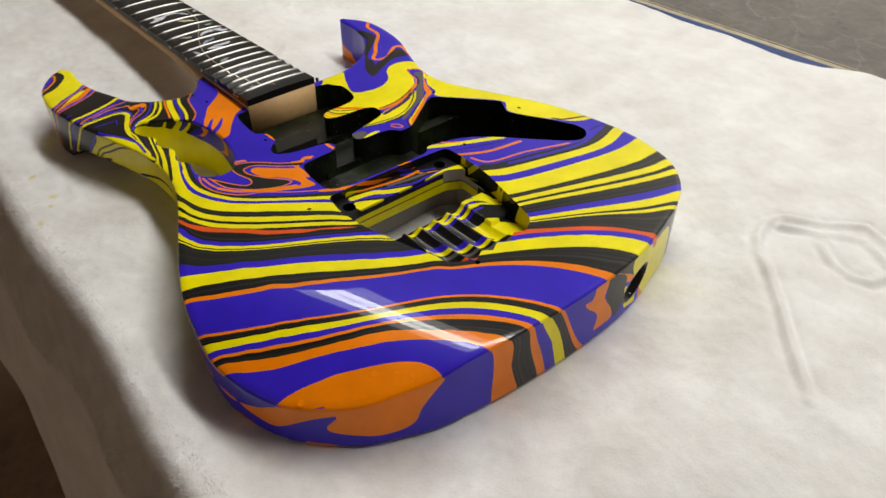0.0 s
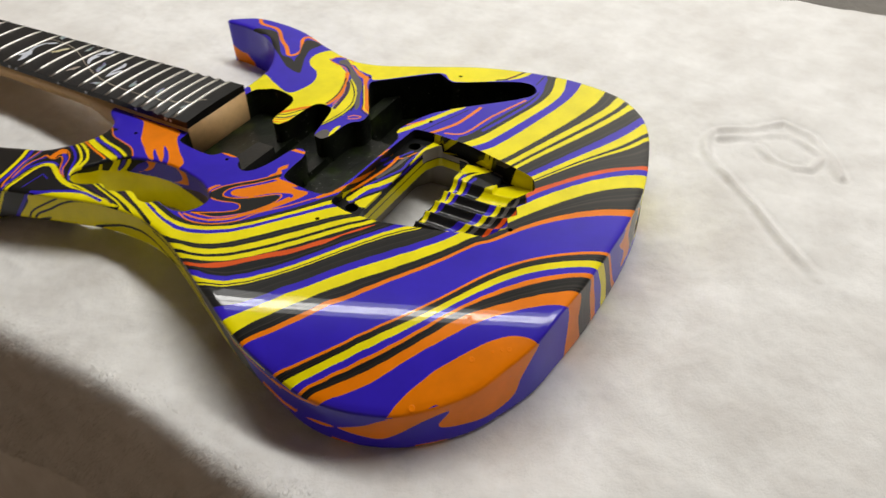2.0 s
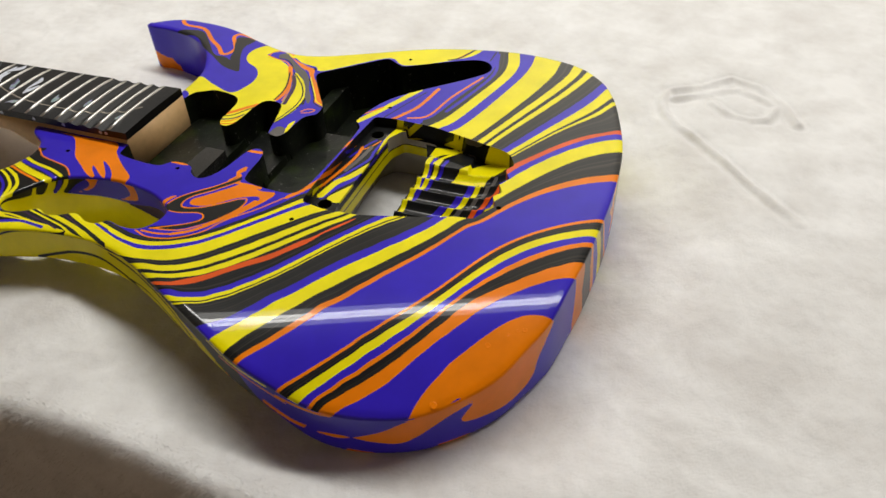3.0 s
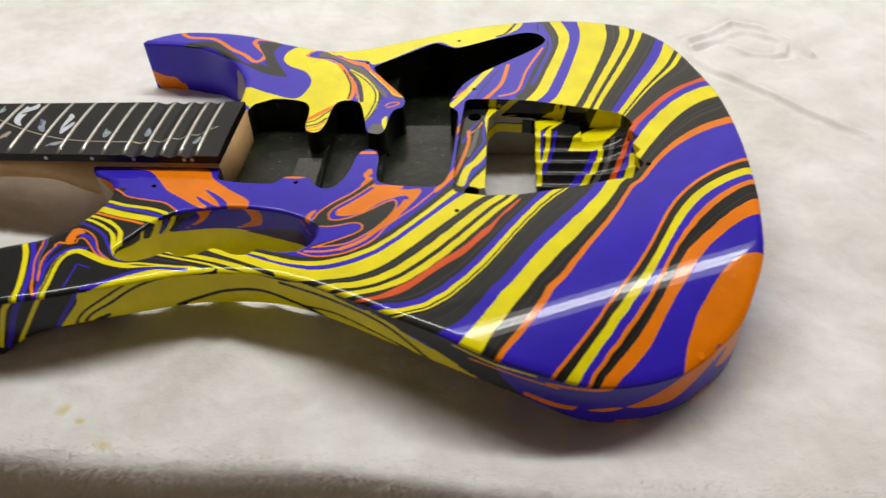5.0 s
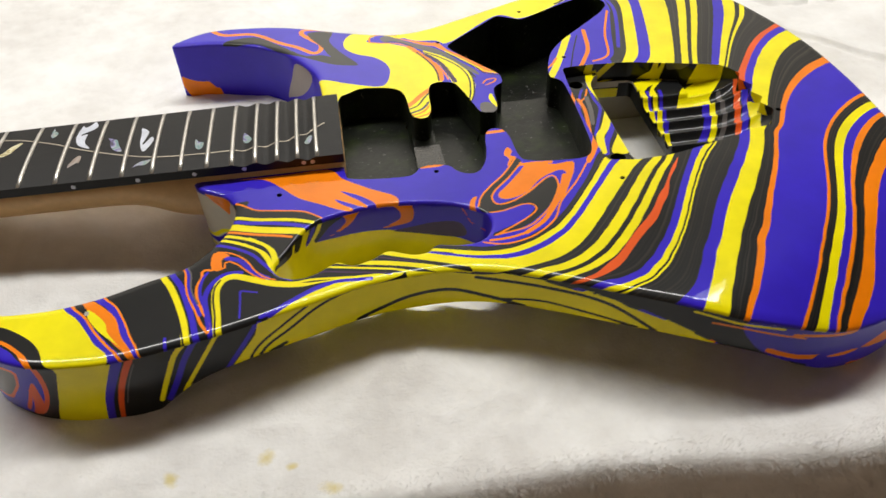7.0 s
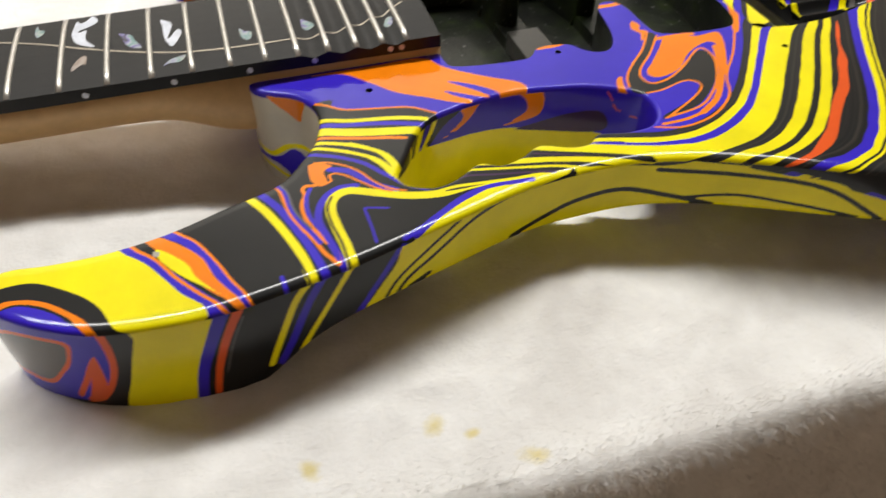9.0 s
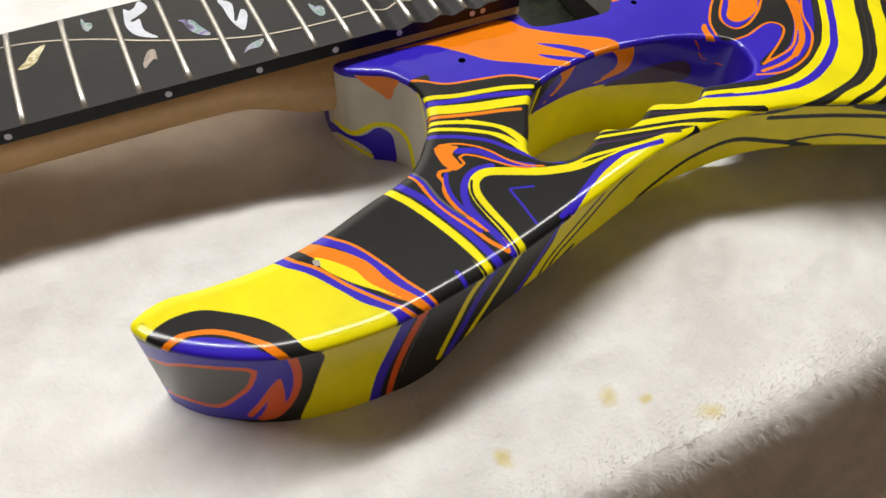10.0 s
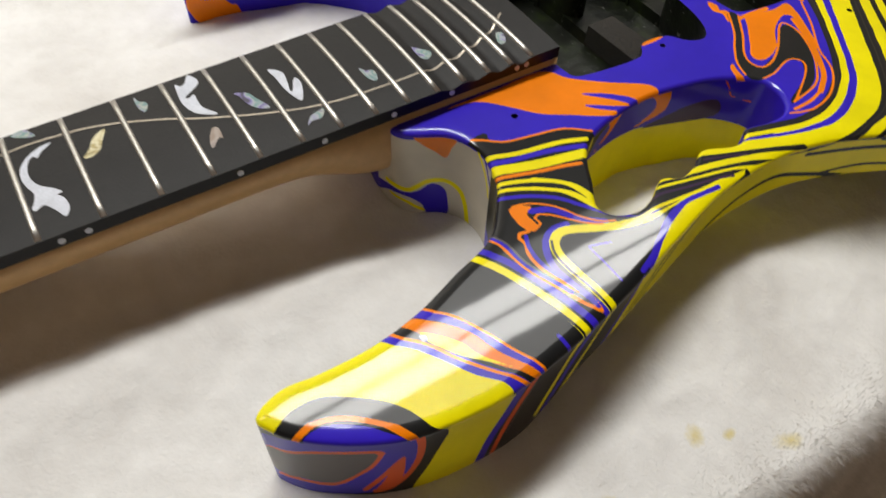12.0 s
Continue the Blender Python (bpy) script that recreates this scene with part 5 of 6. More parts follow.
guitar = thing("electric_guitar", "unfinished electric guitar with glossy swirl paint, lying on white fleece", "guitar")
body = painted("body", sheet, guitar, "glossy marbled body in yellow, purple, orange and black")

# pickup and control cavities, sprayed black
def cavity_depth(x, y):
    d = np.where((x > 47) | (y < 14), 36.0, 20.0)
    return np.where(((y > 97) & (y < 110.5)) | ((y > 61) & (y < 72)), np.minimum(d, 15.0), d)


sh = Sheet()
pts, tri = fill(cavity, [], 1.2)
at = sh.add(np.c_[pts, T - cavity_depth(pts[:, 0], pts[:, 1])], pts)
sh.tris(tri, at)
a = sh.add(np.c_[cavity, np.full(len(cavity), T)], cavity)
b = sh.add(np.c_[cavity, np.full(len(cavity), T) - 1.0], cavity)
c = sh.add(np.c_[cavity, T - cavity_depth(cavity[:, 0], cavity[:, 1])], cavity)
sh.ring(a, b, len(cavity), flip=True)
sh.ring(b, c, len(cavity), flip=True)
mesh_object("routed_cavity", np.concatenate(sh.v) * MM, sh.f, CAVITY_BLACK, guitar, False, "black-sprayed pickup and control cavity")
# the ledge's black lacquer is greyed to stand for its sheen
LEDGE_SHEEN = plain("ledge_lacquer_sheen", (0.028, 0.027, 0.025), 0.16, vary=0.2, scale=90, bumps=0.05)
bm = bmesh.new()
low = [bm.verts.new((x * MM, y * MM, (T - 19.5) * MM)) for x, y in ((-38, 96.5), (-5, 97), (-5, 111), (-38, 111.5))]
high = [bm.verts.new((x * MM, y * MM, (T - h) * MM)) for x, y, h in ((-38, 96.5, 8.5), (-5.5, 97, 9.5), (-5.5, 111, 9.5), (-38, 111.5, 8.5))]
bm.faces.new(high)
for i in range(4):
    bm.faces.new((low[i - 1], low[i], high[i], high[i - 1]))
bmesh.ops.recalc_face_normals(bm, faces=bm.faces)
part("cavity_ledge", bm, LEDGE_SHEEN, guitar, "smooth black ledge between two pickup cavities, greyed for its sheen")
for ring in screw_rings:
    sh = Sheet()
    a = sh.add(np.c_[ring, top(ring[:, 0], ring[:, 1])], ring)
    b = sh.add(np.c_[ring, np.full(len(ring), T - 9)], ring)
    sh.ring(a, b, len(ring), flip=True)
    sh.f.append(list(range(b, b + len(ring))))
    mesh_object("screw_hole", np.concatenate(sh.v) * MM, sh.f, CAVITY_BLACK, guitar, False)

for ring in stud_rings:
    sh = Sheet()
    a = sh.add(np.c_[ring, np.full(len(ring), T - 6.0)], ring)
    b = sh.add(np.c_[ring, np.full(len(ring), T - 22.0)], ring)
    sh.ring(a, b, len(ring), flip=True)
    sh.f.append(list(range(b, b + len(ring))))
    mesh_object("stud_hole", np.concatenate(sh.v) * MM, sh.f, CAVITY_BLACK, guitar, False)

# bubbles that dried in the orange paint: low rings with a sunk crown
BUBBLE = plain("bubble_paint", ORANGE, 0.4, vary=0.06, scale=200, coat=0.35)
BUBBLE.node_tree.nodes["Principled BSDF"].inputs["Specular IOR Level"].default_value = 0.08
for x, y, r in ((-112.1, -109.7, 1.5), (-144.9, -95.1, 1.7), (-92.9, -99.0, 1.0), (-99.5, -123.5, 1.3), (-101.0, -120.5, 1.0), (-104.0, -117.0, 0.8)):
    bm, rings = bmesh.new(), []
    for d, h in ((1.0, -0.05), (0.86, 0.06), (0.72, 0.11), (0.56, 0.04), (0.3, -0.01)):
        q = [(x + r * d * math.cos(a), y + r * d * math.sin(a)) for a in np.arange(18) * math.tau / 18]
        rings.append([bm.verts.new((u * MM, w * MM, (float(top(u, w)) + 0.03 + h) * MM)) for u, w in q])
    for lo, hi in zip(rings, rings[1:]):
        for i in range(18):
            bm.faces.new((lo[i - 1], lo[i], hi[i], hi[i - 1]))
    bm.faces.new(rings[-1])
    part("paint_bubble", bm, BUBBLE, guitar, "dried bubble in the orange paint", smooth=True)

# ---- neck ----
NUT, FB_END, ZF = 648.0, 149.0, 56.0


def fret_y(n):
    return NUT * 2 ** (-n / 12)


def half_width(y):
    return (43 + (NUT - y) / 486 * 15) / 2


def board_z(y):
    """Scallops between the last frets."""
    for n in range(20, 24):
        a, b = fret_y(n), fret_y(n + 1)
        if b < y < a:
            return ZF - 1.4 * math.sin(math.pi * (y - b) / (a - b)) ** 2
    return ZF


sh = Sheet()
ys = np.r_[np.arange(FB_END, 210, 0.8), np.arange(210, NUT + 1, 8)]
rows = []
for y in ys:
    w = half_width(y)
    prof = [(-w, T + 3.2)] + [(w * k, board_z(y) - 0.9 - 1.0 * k * k) for k in np.linspace(-1, 1, 9)] + [(w, T + 3.2)]
    rows.append(sh.add([(x, y, z) for x, z in prof], [(x, y) for x, z in prof]))
m = 11
for a, b in zip(rows, rows[1:]):
    sh.f += [(a + i, a + (i + 1) % m, b + (i + 1) % m, b + i) for i in range(m)]
sh.f += [tuple(range(rows[0], rows[0] + m))[::-1], tuple(range(rows[-1], rows[-1] + m))]
fretboard = mesh_object("fretboard", np.concatenate(sh.v) * MM, sh.f, EBONY, guitar, False, "dark ebony fretboard with scalloped last frets")

sh = Sheet()
rows = []
for y in np.r_[np.arange(FB_END, 226, 4), np.arange(226, 262, 3), np.arange(262, 660, 12), 690]:
    w = half_width(y) - 0.15
    heel = 1 / (1 + math.exp((y - 240) / 6))
    depth = 23.0 - 2.5 * (y - 240) / 400 + 6 * heel
    prof = []
    for k in np.linspace(0, math.pi, 13):
        c, s = math.cos(k), math.sin(k)
        p = 2 / (2.3 + 5 * heel)
        prof.append((-w * math.copysign(abs(c) ** p, c), T + 3.2 - depth * abs(s) ** p))
    rows.append(sh.add([(x, y, z) for x, z in prof], [(x, y) for x, z in prof]))
m = 13
for a, b in zip(rows, rows[1:]):
    sh.f += [(a + i, b + i, b + (i + 1) % m, a + (i + 1) % m) for i in range(m)]
sh.f += [tuple(range(rows[0], rows[0] + m)), tuple(range(rows[-1], rows[-1] + m))[::-1]]
neck = mesh_object("neck", np.concatenate(sh.v) * MM, sh.f, MAPLE, guitar, True, "bare tan wooden neck")


def fret_mesh(n):
    y, w, bm = fret_y(n), half_width(fret_y(n)) - 0.5, bmesh.new()
    rows = []
    for k in np.linspace(-1, 1, 9):
        z0 = ZF - 0.95 - 1.0 * k * k
        h = 1.0 if abs(k) < 1 else 0.25
        rows.append([bm.verts.new(((w * k) * MM, (y + dy) * MM, (z0 + dz * h) * MM)) for dy, dz in ((-1.05, -0.2), (-0.95, 0.5), (-0.4, 1.0), (0.4, 1.0), (0.95, 0.5), (1.05, -0.2))])
    for a, b in zip(rows, rows[1:]):
        for i in range(5):
            bm.faces.new((a[i], a[i + 1], b[i + 1], b[i]))
    bm.faces.new(rows[0])
    bm.faces.new(rows[-1][::-1])
    bmesh.ops.recalc_face_normals(bm, faces=bm.faces)
    return bm


for n in range(1, 25):
    part("fret", fret_mesh(n), FRET_STEEL, fretboard, smooth=True)


def disc(name, x, y, z, r, mat, parent, axis="X"):
    bm = bmesh.new()
    bmesh.ops.create_cone(bm, cap_ends=True, segments=14, radius1=r * MM, radius2=r * MM, depth=0.6 * MM)
    bmesh.ops.transform(bm, matrix=pose(x * MM, y * MM, z * MM, 0, 90 if axis == "X" else 0, 0), verts=bm.verts)
    return part(name, bm, mat, parent)


for n in (3, 5, 7, 9, 12, 15, 17, 19, 21, 24):
    mid = (fret_y(n) + fret_y(n - 1)) / 2
    for dy in ((-4, 4) if n == 12 else (-2.2, 2.2) if n == 24 else (0,)):
        disc("side_dot", -half_width(mid) + 0.15, mid + dy, ZF - 4.6, 1.15, PEARL, fretboard)



def shell(name, tones):
    """Shell whose layers catch the light in several tones."""
    m, nodes, links, bsdf = material(name)
    n, grain = noise_tex(nodes, links, 95, 2), noise_tex(nodes, links, 900, 2)
    n.inputs["Distortion"].default_value = 1.6
    step = 0.36 / (len(tones) - 1)
    r = ramp(nodes, links, n.outputs["Fac"], [(0.32 + i * step, c) for i, c in enumerate(tones)])
    links.new(r.outputs[0], bsdf.inputs["Base Color"])
    bsdf.inputs["Roughness"].default_value, bsdf.inputs["Specular IOR Level"].default_value = 0.45, 0.3
    bump(nodes, links, bsdf, grain.outputs["Fac"], 0.25, 0.0006)
    return m


GOLD_SHELL = shell("gold_shell", [(0.10, 0.07, 0.03), (0.55, 0.47, 0.24), (0.78, 0.74, 0.52), (0.42, 0.33, 0.12), (0.80, 0.78, 0.64)])
ROSE_SHELL = shell("rose_shell", [(0.12, 0.10, 0.10), (0.34, 0.27, 0.22), (0.46, 0.40, 0.36), (0.22, 0.16, 0.16), (0.50, 0.42, 0.34)])
ABALONE = shell("abalone", [(0.08, 0.07, 0.11), (0.24, 0.21, 0.46), (0.42, 0.45, 0.48), (0.16, 0.30, 0.29), (0.50, 0.51, 0.46), (0.11, 0.13, 0.26)])
VINE_METAL = plain("vine_metal", (0.50, 0.44, 0.36), 0.35, 0.6, 0.2)


def board_top(x, y):
    return board_z(y) - 0.9 - (x / half_width(y)) ** 2


def inlay(mat, *points):
    """A flat piece of shell let into the fretboard."""
    line = catmull(points, 0.8)
    bm = bmesh.new()
    hi = [bm.verts.new((x * MM, y * MM, (board_top(x, y) + 0.10) * MM)) for x, y in line]
    lo = [bm.verts.new((x * MM, y * MM, (board_top(x, y) - 0.4) * MM)) for x, y in line]
    bm.faces.new(hi)
    for i in range(len(hi)):
        bm.faces.new((hi[i - 1], lo[i - 1], lo[i], hi[i]))
    bmesh.ops.recalc_face_normals(bm, faces=bm.faces)
    bmesh.ops.triangulate(bm, faces=bm.faces)
    part("leaf_inlay", bm, mat, fretboard)


def vine(*points):
    line = catmull(points, 1.0, False)
    bm, rows = bmesh.new(), []
    for i, (x, y) in enumerate(line):
        d = line[min(i + 1, len(line) - 1)] - line[max(i - 1, 0)]
        nx, ny = -d[1] / np.hypot(*d) * 0.38, d[0] / np.hypot(*d) * 0.38
        rows.append([bm.verts.new(((x + s * nx) * MM, (y + s * ny) * MM, (board_top(x, y) + h) * MM)) for s, h in ((-1, -0.3), (-1, 0.12), (1, 0.12), (1, -0.3))])
    for a, b in zip(rows, rows[1:]):
        for i in range(3):
            bm.faces.new((a[i], b[i], b[i + 1], a[i + 1]))
    bmesh.ops.recalc_face_normals(bm, faces=bm.faces)
    part("vine_inlay", bm, VINE_METAL, fretboard)


inlay(PEARL, (14.7, 329.4), (14.5, 332.9), (11.7, 337.4), (7.5, 340.5), (3.1, 341.5), (-2.1, 341.0), (-6.5, 339.6), (-10.2, 340.5), (-12.7, 341.7), (-13.9, 340.7), (-12.7, 338.1), (-16.4, 335.6), (-20.3, 333.6), (-17.0, 331.6), (-12.5, 332.1), (-10.2, 333.6), (-9.9, 331.8), (-6.8, 334.1), (-3.7, 337.3), (0.7, 339.0), (5.9, 338.8), (9.6, 337.4), (10.8, 335.9), (9.3, 334.9), (11.6, 333.2))
inlay(GOLD_SHELL, (12.2, 312.3), (11.1, 315.4), (8.1, 318.0), (4.9, 319.4), (1.6, 322.2), (0.7, 319.7), (3.0, 316.3), (6.8, 314.6))
inlay(ABALONE, (25.2, 340.1), (26.6, 335.9), (21.6, 333.0), (21.8, 336.0))
inlay(ABALONE, (23.7, 299.0), (17.6, 299.4), (14.0, 298.0), (16.7, 296.1), (19.2, 296.2), (20.2, 297.9))
inlay(PEARL, (26.5, 278.4), (21.9, 276.3), (18.9, 277.4), (16.3, 280.5), (14.3, 283.3), (13.0, 282.8), (14.0, 280.3), (9.8, 280.4), (5.4, 280.0), (-0.0, 276.8), (1.2, 280.0), (4.8, 283.7), (11.1, 285.5), (17.9, 285.1), (23.3, 284.2), (21.3, 282.8), (22.6, 280.7))
inlay(ROSE_SHELL, (-6.1, 281.2), (-6.8, 279.5), (-12.4, 279.9), (-11.5, 280.9), (-15.2, 284.4), (-12.8, 284.6), (-8.9, 283.1))
inlay(ABALONE, (7.2, 268.2), (4.9, 263.8), (0.8, 262.4), (-5.9, 260.0), (-4.9, 263.4), (-0.5, 266.1), (4.7, 267.1))
inlay(PEARL, (13.8, 252.3), (9.9, 248.4), (3.8, 249.0), (-1.0, 250.2), (-2.1, 249.6), (4.1, 246.2), (0.4, 245.0), (-8.2, 248.5), (-5.1, 250.5), (0.6, 251.6), (7.4, 251.8))
inlay(ABALONE, (-16.0, 244.2), (-19.7, 246.7), (-19.6, 250.3), (-20.9, 252.6), (-17.6, 250.2), (-16.3, 247.2))
inlay(ABALONE, (-2.8, 223.1), (-5.3, 221.4), (-6.3, 219.1), (-10.0, 219.3), (-12.1, 220.9), (-9.9, 222.8), (-6.5, 223.3))
inlay(ABALONE, (-0.2, 198.9), (-2.8, 196.7), (-7.7, 194.6), (-9.5, 197.0), (-7.0, 199.2))
inlay(ABALONE, (-9.3, 165.5), (-11.6, 163.6), (-15.7, 165.4), (-15.0, 168.1))
vine((16.9, 345.1), (17.7, 336.1), (17.2, 327.2), (16.0, 318.2), (13.4, 309.4), (9.9, 300.9), (5.9, 292.4), (1.2, 284.0), (-2.9, 275.5), (-6.7, 266.7), (-10.1, 257.6), (-13.4, 246.2), (-15.2, 233.7), (-15.9, 220.2), (-16.0, 206.0), (-15.1, 193.0), (-12.7, 181.2), (-7.2, 166.8), (-0.4, 157.0))

# ---- blanket ----
LEFT, RIGHT, SLOPE = -0.1980, 0.465, 1.42


def blanket_z(x, y):
    """The pile's height: pressed down under the body, matted in patches, with a pressed-in seam."""
    away = smooth((math.hypot(x / 0.19, (y + 0.03) / 0.155) - 0.92) / 0.3)
    z = 0.0006 + 0.0052 * away + 0.0025 * smooth((y - 0.08) / 0.12)
    z += 0.0026 * noise.noise((x * 13, y * 13, 0.3)) * away + 0.0009 * noise.noise((x * 47, y * 47, 1.7)) + 0.0004 * noise.noise((x * 140, y * 140, 4.1))
    z -= 0.007 * math.exp(-((x + 0.05) ** 2 + (y - 0.215) ** 2) / 0.0012)  # sunk under the neck heel
    z += 0.013 * smooth((y - 0.25) / 0.12) * math.exp(-((x + 0.005) / 0.05) ** 2)  # bunched up under the neck
    z += 0.007 * math.exp(-((x + 0.115) / 0.035) ** 2 - ((y - 0.12) / 0.07) ** 2)  # puffed up below the raised waist
    bend = 0.02 * noise.noise((x * 20, y * 20, 9.0))
    z += 0.0020 * (0.5 - abs(noise.noise(((x + bend) * 26, (y - bend) * 26, 5.5)))) * away  # matted ridges
    d = 1.0
    if x > 0.03 and y < -0.12:
        for (ax, ay), (bx, by) in SEAM:
            dx, dy = bx - ax, by - ay
            t = min(1, max(0, ((x - ax) * dx + (y - ay) * dy) / (dx * dx + dy * dy)))
            d = min(d, math.hypot(x - ax - t * dx, y - ay - t * dy))
    if d < 0.025:
        fade = 0.6 + 0.6 * noise.noise((x * 40, y * 40, 6.0))
        z += fade * (0.0030 * math.exp(-(d / 0.0028) ** 2) - 0.0022 * math.exp(-((d - 0.0055) / 0.0026) ** 2))
    return float(z)


SEAM_LINE = [(0.064, -0.250), (0.096, -0.222), (0.125, -0.197), (0.154, -0.171), (0.169, -0.160), (0.186, -0.155), (0.203, -0.159), (0.218, -0.184), (0.237, -0.203), (0.227, -0.224), (0.203, -0.241), (0.180, -0.251)]
INNER_LINE = [(0.193, -0.164), (0.205, -0.185), (0.221, -0.208), (0.214, -0.222), (0.203, -0.237), (0.183, -0.230), (0.178, -0.218), (0.183, -0.204), (0.194, -0.192)]
SEAM = [(a, b) for line in (SEAM_LINE, INNER_LINE) for a, b in zip(line, line[1:])]
R = 0.008
us = np.r_[np.linspace(-0.36, -0.26, 40), np.linspace(-0.26, -0.14, 90)[1:], np.linspace(-0.14, 0.44, 380)[1:], np.linspace(0.44, 0.52, 26)[1:]]
vs = np.r_[np.linspace(-0.80, -0.40, 50), np.linspace(-0.40, 0.42, 540)[1:], np.linspace(0.42, 1.05, 80)[1:]]


def blanket_at(u, v):
    left = LEFT + 0.004 + 0.035 * v + 0.003 * math.sin(v * 9 + 1) + 0.0018 * math.sin(v * 31)
    if u < left:  # rounds over the table's edge, then falls in a steep slope
        s = left - u
        a = min(s / R, SLOPE)
        rest = max(0, s - R * SLOPE) * 2.2
        fold = 0.006 * math.sin(v * 26 + 2 * math.sin(v * 7)) * float(smooth(s / 0.06 - 0.4))
        return (left - R * math.sin(a) - rest * math.cos(SLOPE) - fold, v, -R + R * math.cos(a) - rest * math.sin(SLOPE) + blanket_z(max(u, left - 0.03), v))
    shift = 0.30 * min(abs(v - 0.02), 0.2) ** 2 * float(smooth((u - 0.3) / 0.1)) + 0.0012 * math.sin(v * 60) + 0.018 * float(smooth((-0.05 - v) / 0.05) * smooth((u - 0.3) / 0.1))
    if u > RIGHT - 0.012:
        a = min((u - RIGHT + 0.012) / 0.012, math.pi / 2)
        return (RIGHT + shift - 0.012 + 0.012 * math.sin(a), v, -0.002 + 0.002 * math.cos(a) + blanket_z(u, v) * math.cos(a))
    return (u + shift, v, blanket_z(u, v))


grid = [blanket_at(u, v) for v in vs for u in us]
n = len(us)
faces = [(j * n + i, j * n + i + 1, (j + 1) * n + i + 1, (j + 1) * n + i) for j in range(len(vs) - 1) for i in range(n - 1)]
blanket = mesh_object("blanket", grid, faces, FLEECE)
tagged(blanket, "white fleece blanket spread over a table and hanging over its edge", "blanket")

# loose fibres of the pile: long tufts where the blanket turns over the edge, short ones on the flat
rng = np.random.default_rng(7)
surface = np.array(grid).reshape(len(vs), n, 3)
slope_u = np.gradient(surface, us, axis=1)
slope_v = np.gradient(surface, vs, axis=0)
upright = np.cross(slope_u, slope_v)
upright /= np.maximum(np.linalg.norm(upright, axis=2, keepdims=True), 1e-12)


def on_blanket(field, u, v):
    """The field's value at places between the blanket's vertices."""
    i, j = np.interp(u, us, np.arange(len(us))), np.interp(v, vs, np.arange(len(vs)))
    i0, j0 = np.minimum(i.astype(int), len(us) - 2), np.minimum(j.astype(int), len(vs) - 2)
    a, b = (i - i0)[:, None], (j - j0)[:, None]
    return (field[j0, i0] * (1 - a) + field[j0, i0 + 1] * a) * (1 - b) + (field[j0 + 1, i0] * (1 - a) + field[j0 + 1, i0 + 1] * a) * b


def fibres(u, v, length, thick, tuft, pull, lean):
    """Thin three-sided hairs that gather in tufts and lean outward over the edge."""
    k = len(u)
    root, up = on_blanket(surface, u, v), on_blanket(upright, u, v)
    cu, cv = np.floor(u / tuft), np.floor(v / tuft)
    mix = np.stack([np.sin(cu * 12.9898 + cv * 78.233), np.sin(cu * 39.346 + cv * 11.135), np.sin(cu * 73.156 + cv * 52.235)], 1) * 43758.5453
    mix -= np.floor(mix)
    hub = on_blanket(surface, (cu + mix[:, 0]) * tuft, (cv + mix[:, 1]) * tuft)
    way = np.stack([-lean * (0.4 + mix[:, 2]), 0.9 * (mix[:, 0] - 0.5), np.zeros(k)], 1) + rng.normal(0, 0.4, (k, 3))
    high = (length * (0.75 + 0.5 * mix[:, 1]) * (0.4 + 1.1 * rng.random(k)))[:, None]
    tip = root + (up + way) * high + (hub - root) * pull
    side = np.cross(up, rng.normal(0, 1, (k, 3)))
    side *= thick / np.maximum(np.linalg.norm(side, axis=1, keepdims=True), 1e-6)
    sunk = root - up * 0.0008
    return np.stack([sunk - side, sunk + side, tip], 1).reshape(-1, 3)


EDGE_HAIRS, FLAT_HAIRS = 300000, 90000
eu, ev = LEFT + 0.045 - 0.100 * rng.random(EDGE_HAIRS) ** 0.8, -0.38 + 0.86 * rng.random(EDGE_HAIRS)
edge_line = LEFT + 0.004 + 0.035 * ev
long_ = 0.0003 + 0.0016 * smooth((edge_line + 0.016 - eu) / 0.024)  # the pile stands up where it bends
fu, fv = LEFT + 0.02 + 0.50 * rng.random(FLAT_HAIRS) ** 1.6, -0.36 + 0.84 * rng.random(FLAT_HAIRS)
hairs = np.concatenate([fibres(eu, ev, long_, 0.00012, 0.0022, 0.25, 0.25), fibres(fu, fv, 0.0003, 0.00008, 0.004, 0.05, 0.5)])
data = bpy.data.meshes.new("blanket_pile")
count = len(hairs)
data.vertices.add(count)
data.loops.add(count)
data.polygons.add(count // 3)
data.vertices.foreach_set("co", hairs.ravel())
data.loops.foreach_set("vertex_index", np.arange(count))
data.polygons.foreach_set("loop_start", np.arange(0, count, 3))
data.materials.append(FUR)
data.update(calc_edges=True)
pile = new("blanket_pile", data)
tagged(pile, "loose white fibres of the fleece blanket's pile", "pile", kind="stuff")

# ---- table, room and lamp ----
BENCH = bench_top()
CREAM_EDGE = plain("cream_edge", (0.40, 0.35, 0.25), 0.7, vary=0.45, scale=60, bumps=0.2)
BLUE_EDGE = plain("blue_edge", (0.014, 0.045, 0.17), 0.5, vary=0.3, scale=80, bumps=0.2)
# for the unseen walls; tone set by the fill light they bounce back
WALL_PAINT = plain("wall_paint", (0.50, 0.40, 0.31), 0.8, vary=0.08, scale=4, bumps=0.1)
# for the unseen east wall, kept close and pale as a reflector
PALE_WALL = plain("pale_wall", (0.80, 0.77, 0.71), 0.8, vary=0.08, scale=4, bumps=0.1)
# for the unseen ceiling; dark so that the glossy top reflects little overhead
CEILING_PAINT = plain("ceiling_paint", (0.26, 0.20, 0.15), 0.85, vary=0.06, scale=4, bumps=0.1)
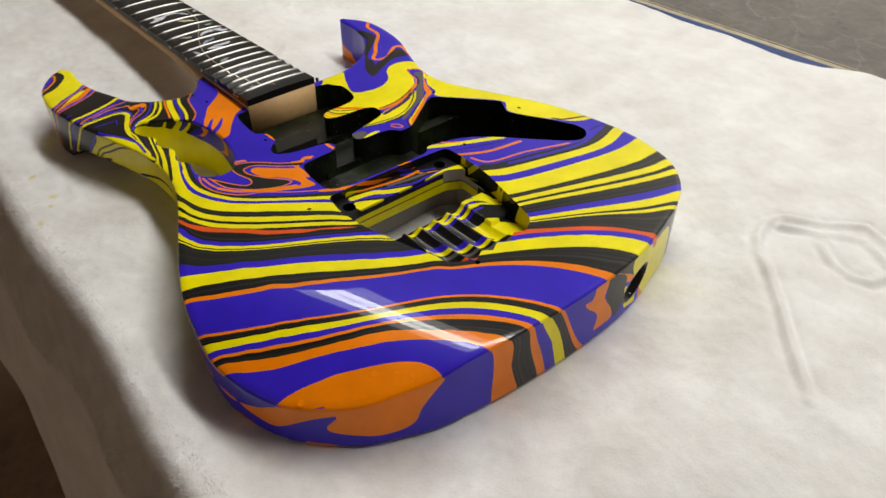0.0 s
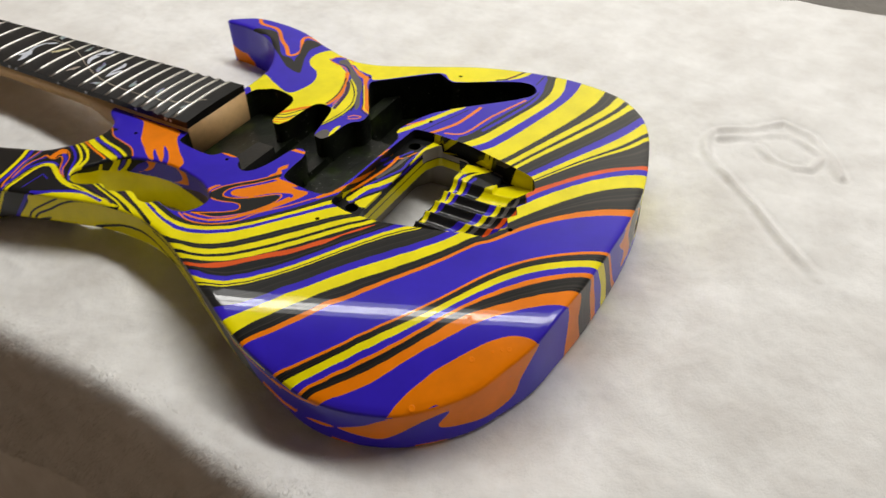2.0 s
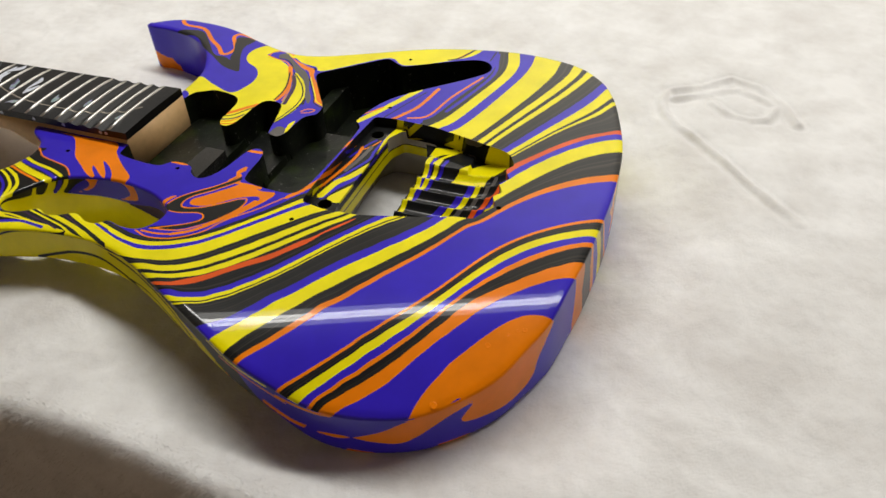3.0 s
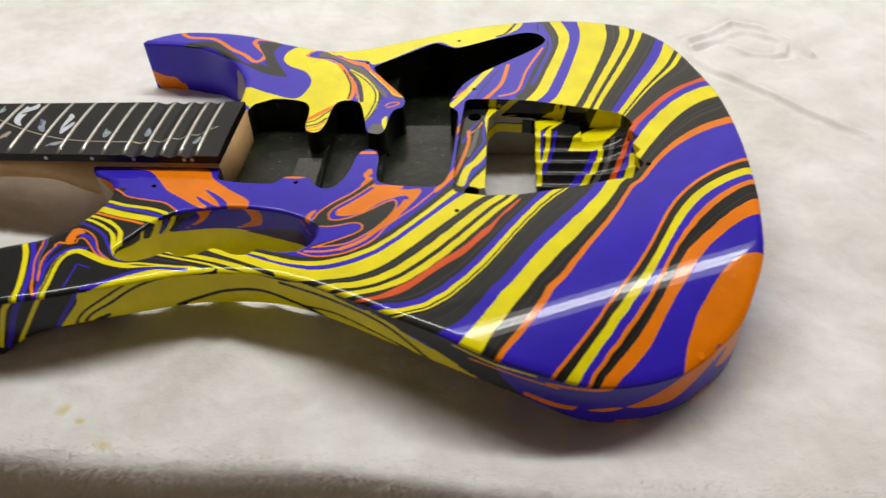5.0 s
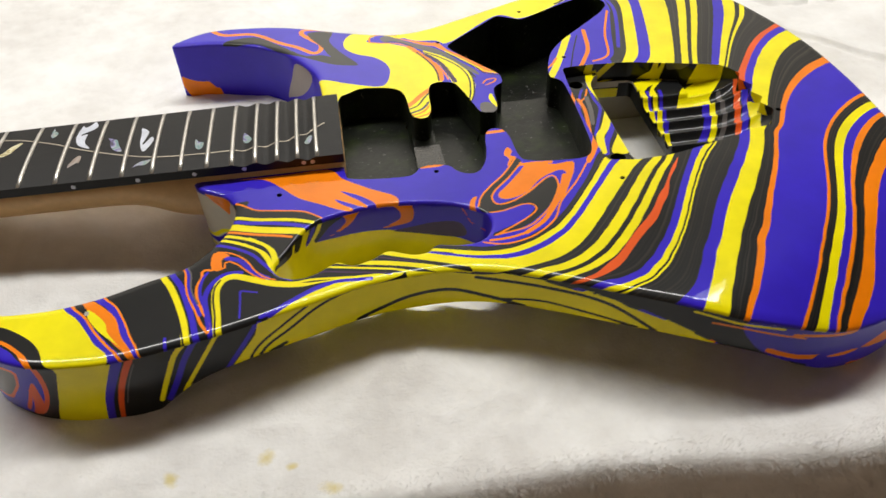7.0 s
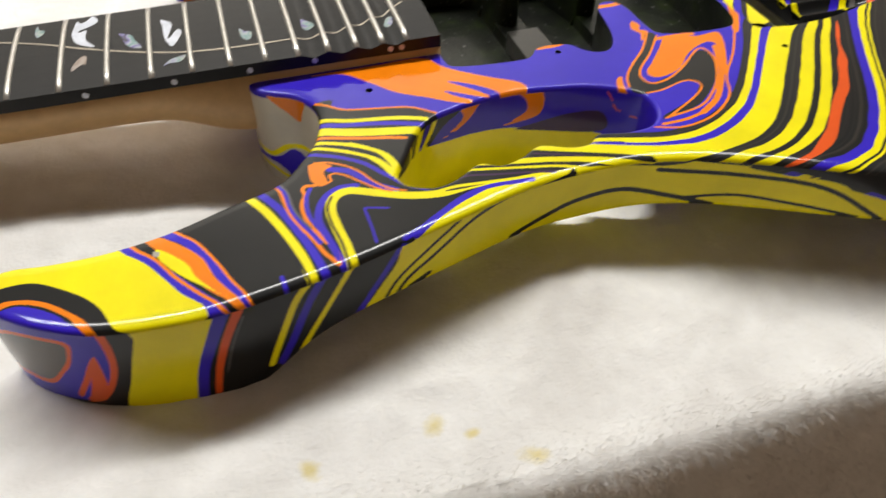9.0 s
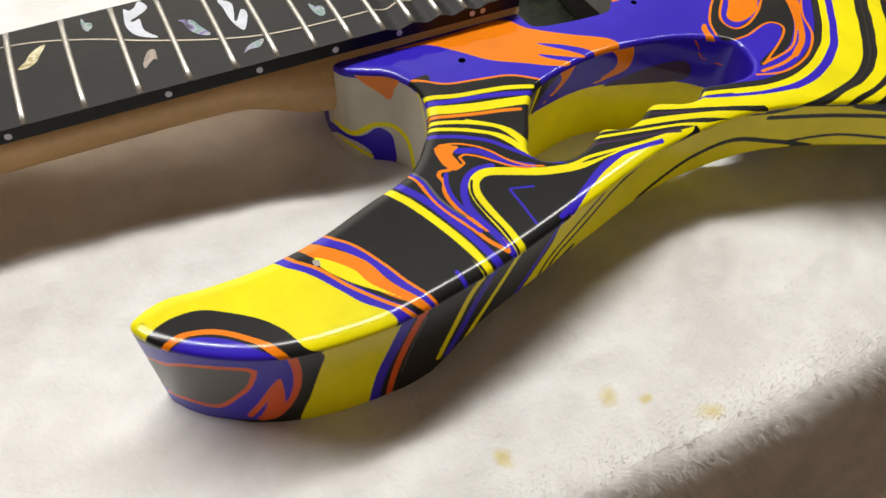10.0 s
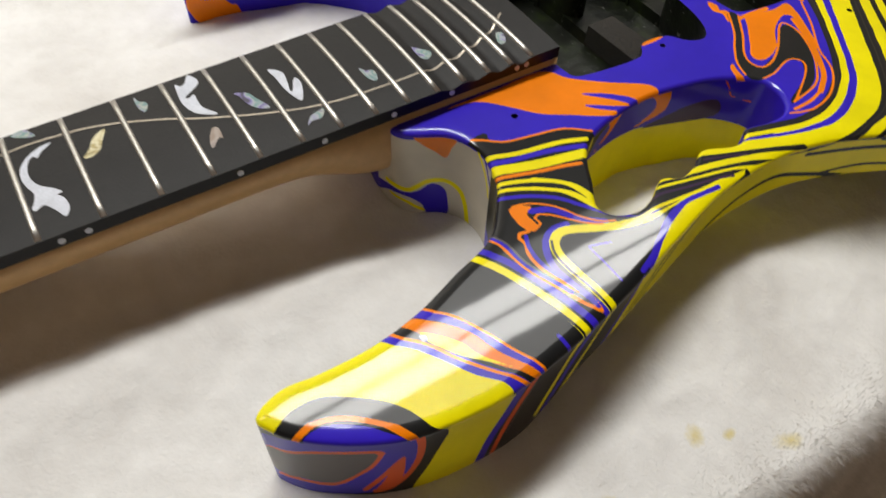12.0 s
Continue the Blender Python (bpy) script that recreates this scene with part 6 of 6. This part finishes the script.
FLOOR_PAINT = plain("floor_paint", (0.24, 0.16, 0.10), 0.7, vary=0.3, scale=6, bumps=0.2)
WHITE_METAL = plain("white_metal", (0.75, 0.75, 0.73), 0.4, vary=0.05)


def box(bm, lo, hi, bevel=0.0):
    made = bmesh.ops.create_cube(bm, size=1.0)["verts"]
    bmesh.ops.transform(bm, matrix=Matrix.LocRotScale([(a + b) / 2 for a, b in zip(lo, hi)], None, [b - a for a, b in zip(lo, hi)]), verts=made)
    if bevel:
        bmesh.ops.bevel(bm, geom=[e for e in bm.edges if all(v in made for v in e.verts)], offset=bevel, segments=2, affect="EDGES")
    return bm


table = thing("table", "worn grey workbench under the blanket with a blue edge strip", "table", (0.45, 0.1, -0.9))
for name, lo, hi, mat in (("tabletop", (-0.58, -0.95, 0.86), (0.75, 0.98, 0.897), BENCH), ("edge_strip", (0.014, -0.95, 0.8974), (0.034, 0.98, 0.8995), BLUE_EDGE), ("edge_trim", (0.0345, -0.95, 0.8974), (0.047, 0.98, 0.8985), CREAM_EDGE)):
    part(name, box(bmesh.new(), lo, hi, 0.002), mat, table)
for sx in (-0.52, 0.68):
    for sy in (-0.88, 0.90):
        part("leg", box(bmesh.new(), (sx - 0.03, sy - 0.03, 0), (sx + 0.03, sy + 0.03, 0.86), 0.003), MAPLE, table)


def slab(name, lo, hi, mat, label):
    me = bpy.data.meshes.new(name)
    bm = box(bmesh.new(), lo, hi)
    bm.to_mesh(me)
    bm.free()
    me.materials.append(mat)
    return tagged(new(name, me), label, name.split("_")[0], kind="structure")


X0, X1, Y0, Y1, Z0, Z1 = -1.5, 1.45, -2.2, 2.4, -0.9, 1.85
slab("floor", (X0, Y0, Z0 - 0.1), (X1, Y1, Z0), FLOOR_PAINT, "dark worn workshop floor")
slab("ceiling", (X0, Y0, Z1), (X1, Y1, Z1 + 0.1), CEILING_PAINT, "unseen workshop ceiling, kept dark for the reflections")
slab("wall_west", (X0 - 0.1, Y0, Z0), (X0, Y1, Z1), WALL_PAINT, "unseen warm grey workshop wall, added to bounce fill light")
slab("wall_east", (X1, Y0, Z0), (X1 + 0.1, Y1, Z1), PALE_WALL, "unseen pale workshop wall, added to reflect in the lacquer")
slab("wall_south", (X0, Y0 - 0.1, Z0), (X1, Y0, Z1), WALL_PAINT, "unseen warm grey workshop wall, added to bounce fill light")
slab("wall_north", (X0, Y1, Z0), (X1, Y1 + 0.1, Z1), WALL_PAINT, "unseen warm grey workshop wall, added to bounce fill light")
lamp_thing = thing("ceiling_light", "long white fluorescent ceiling light", "ceiling light", (LAMP[0], LAMP[1], Z1))
part("housing", box(bmesh.new(), (-0.175, -1.25, -0.325), (0.175, 1.25, -0.305), 0.006), WHITE_METAL, lamp_thing)
for y in (-0.9, 0.9):
    part("hanger", box(bmesh.new(), (-0.006, y - 0.006, -0.305), (0.006, y + 0.006, 0.0)), WHITE_METAL, lamp_thing)
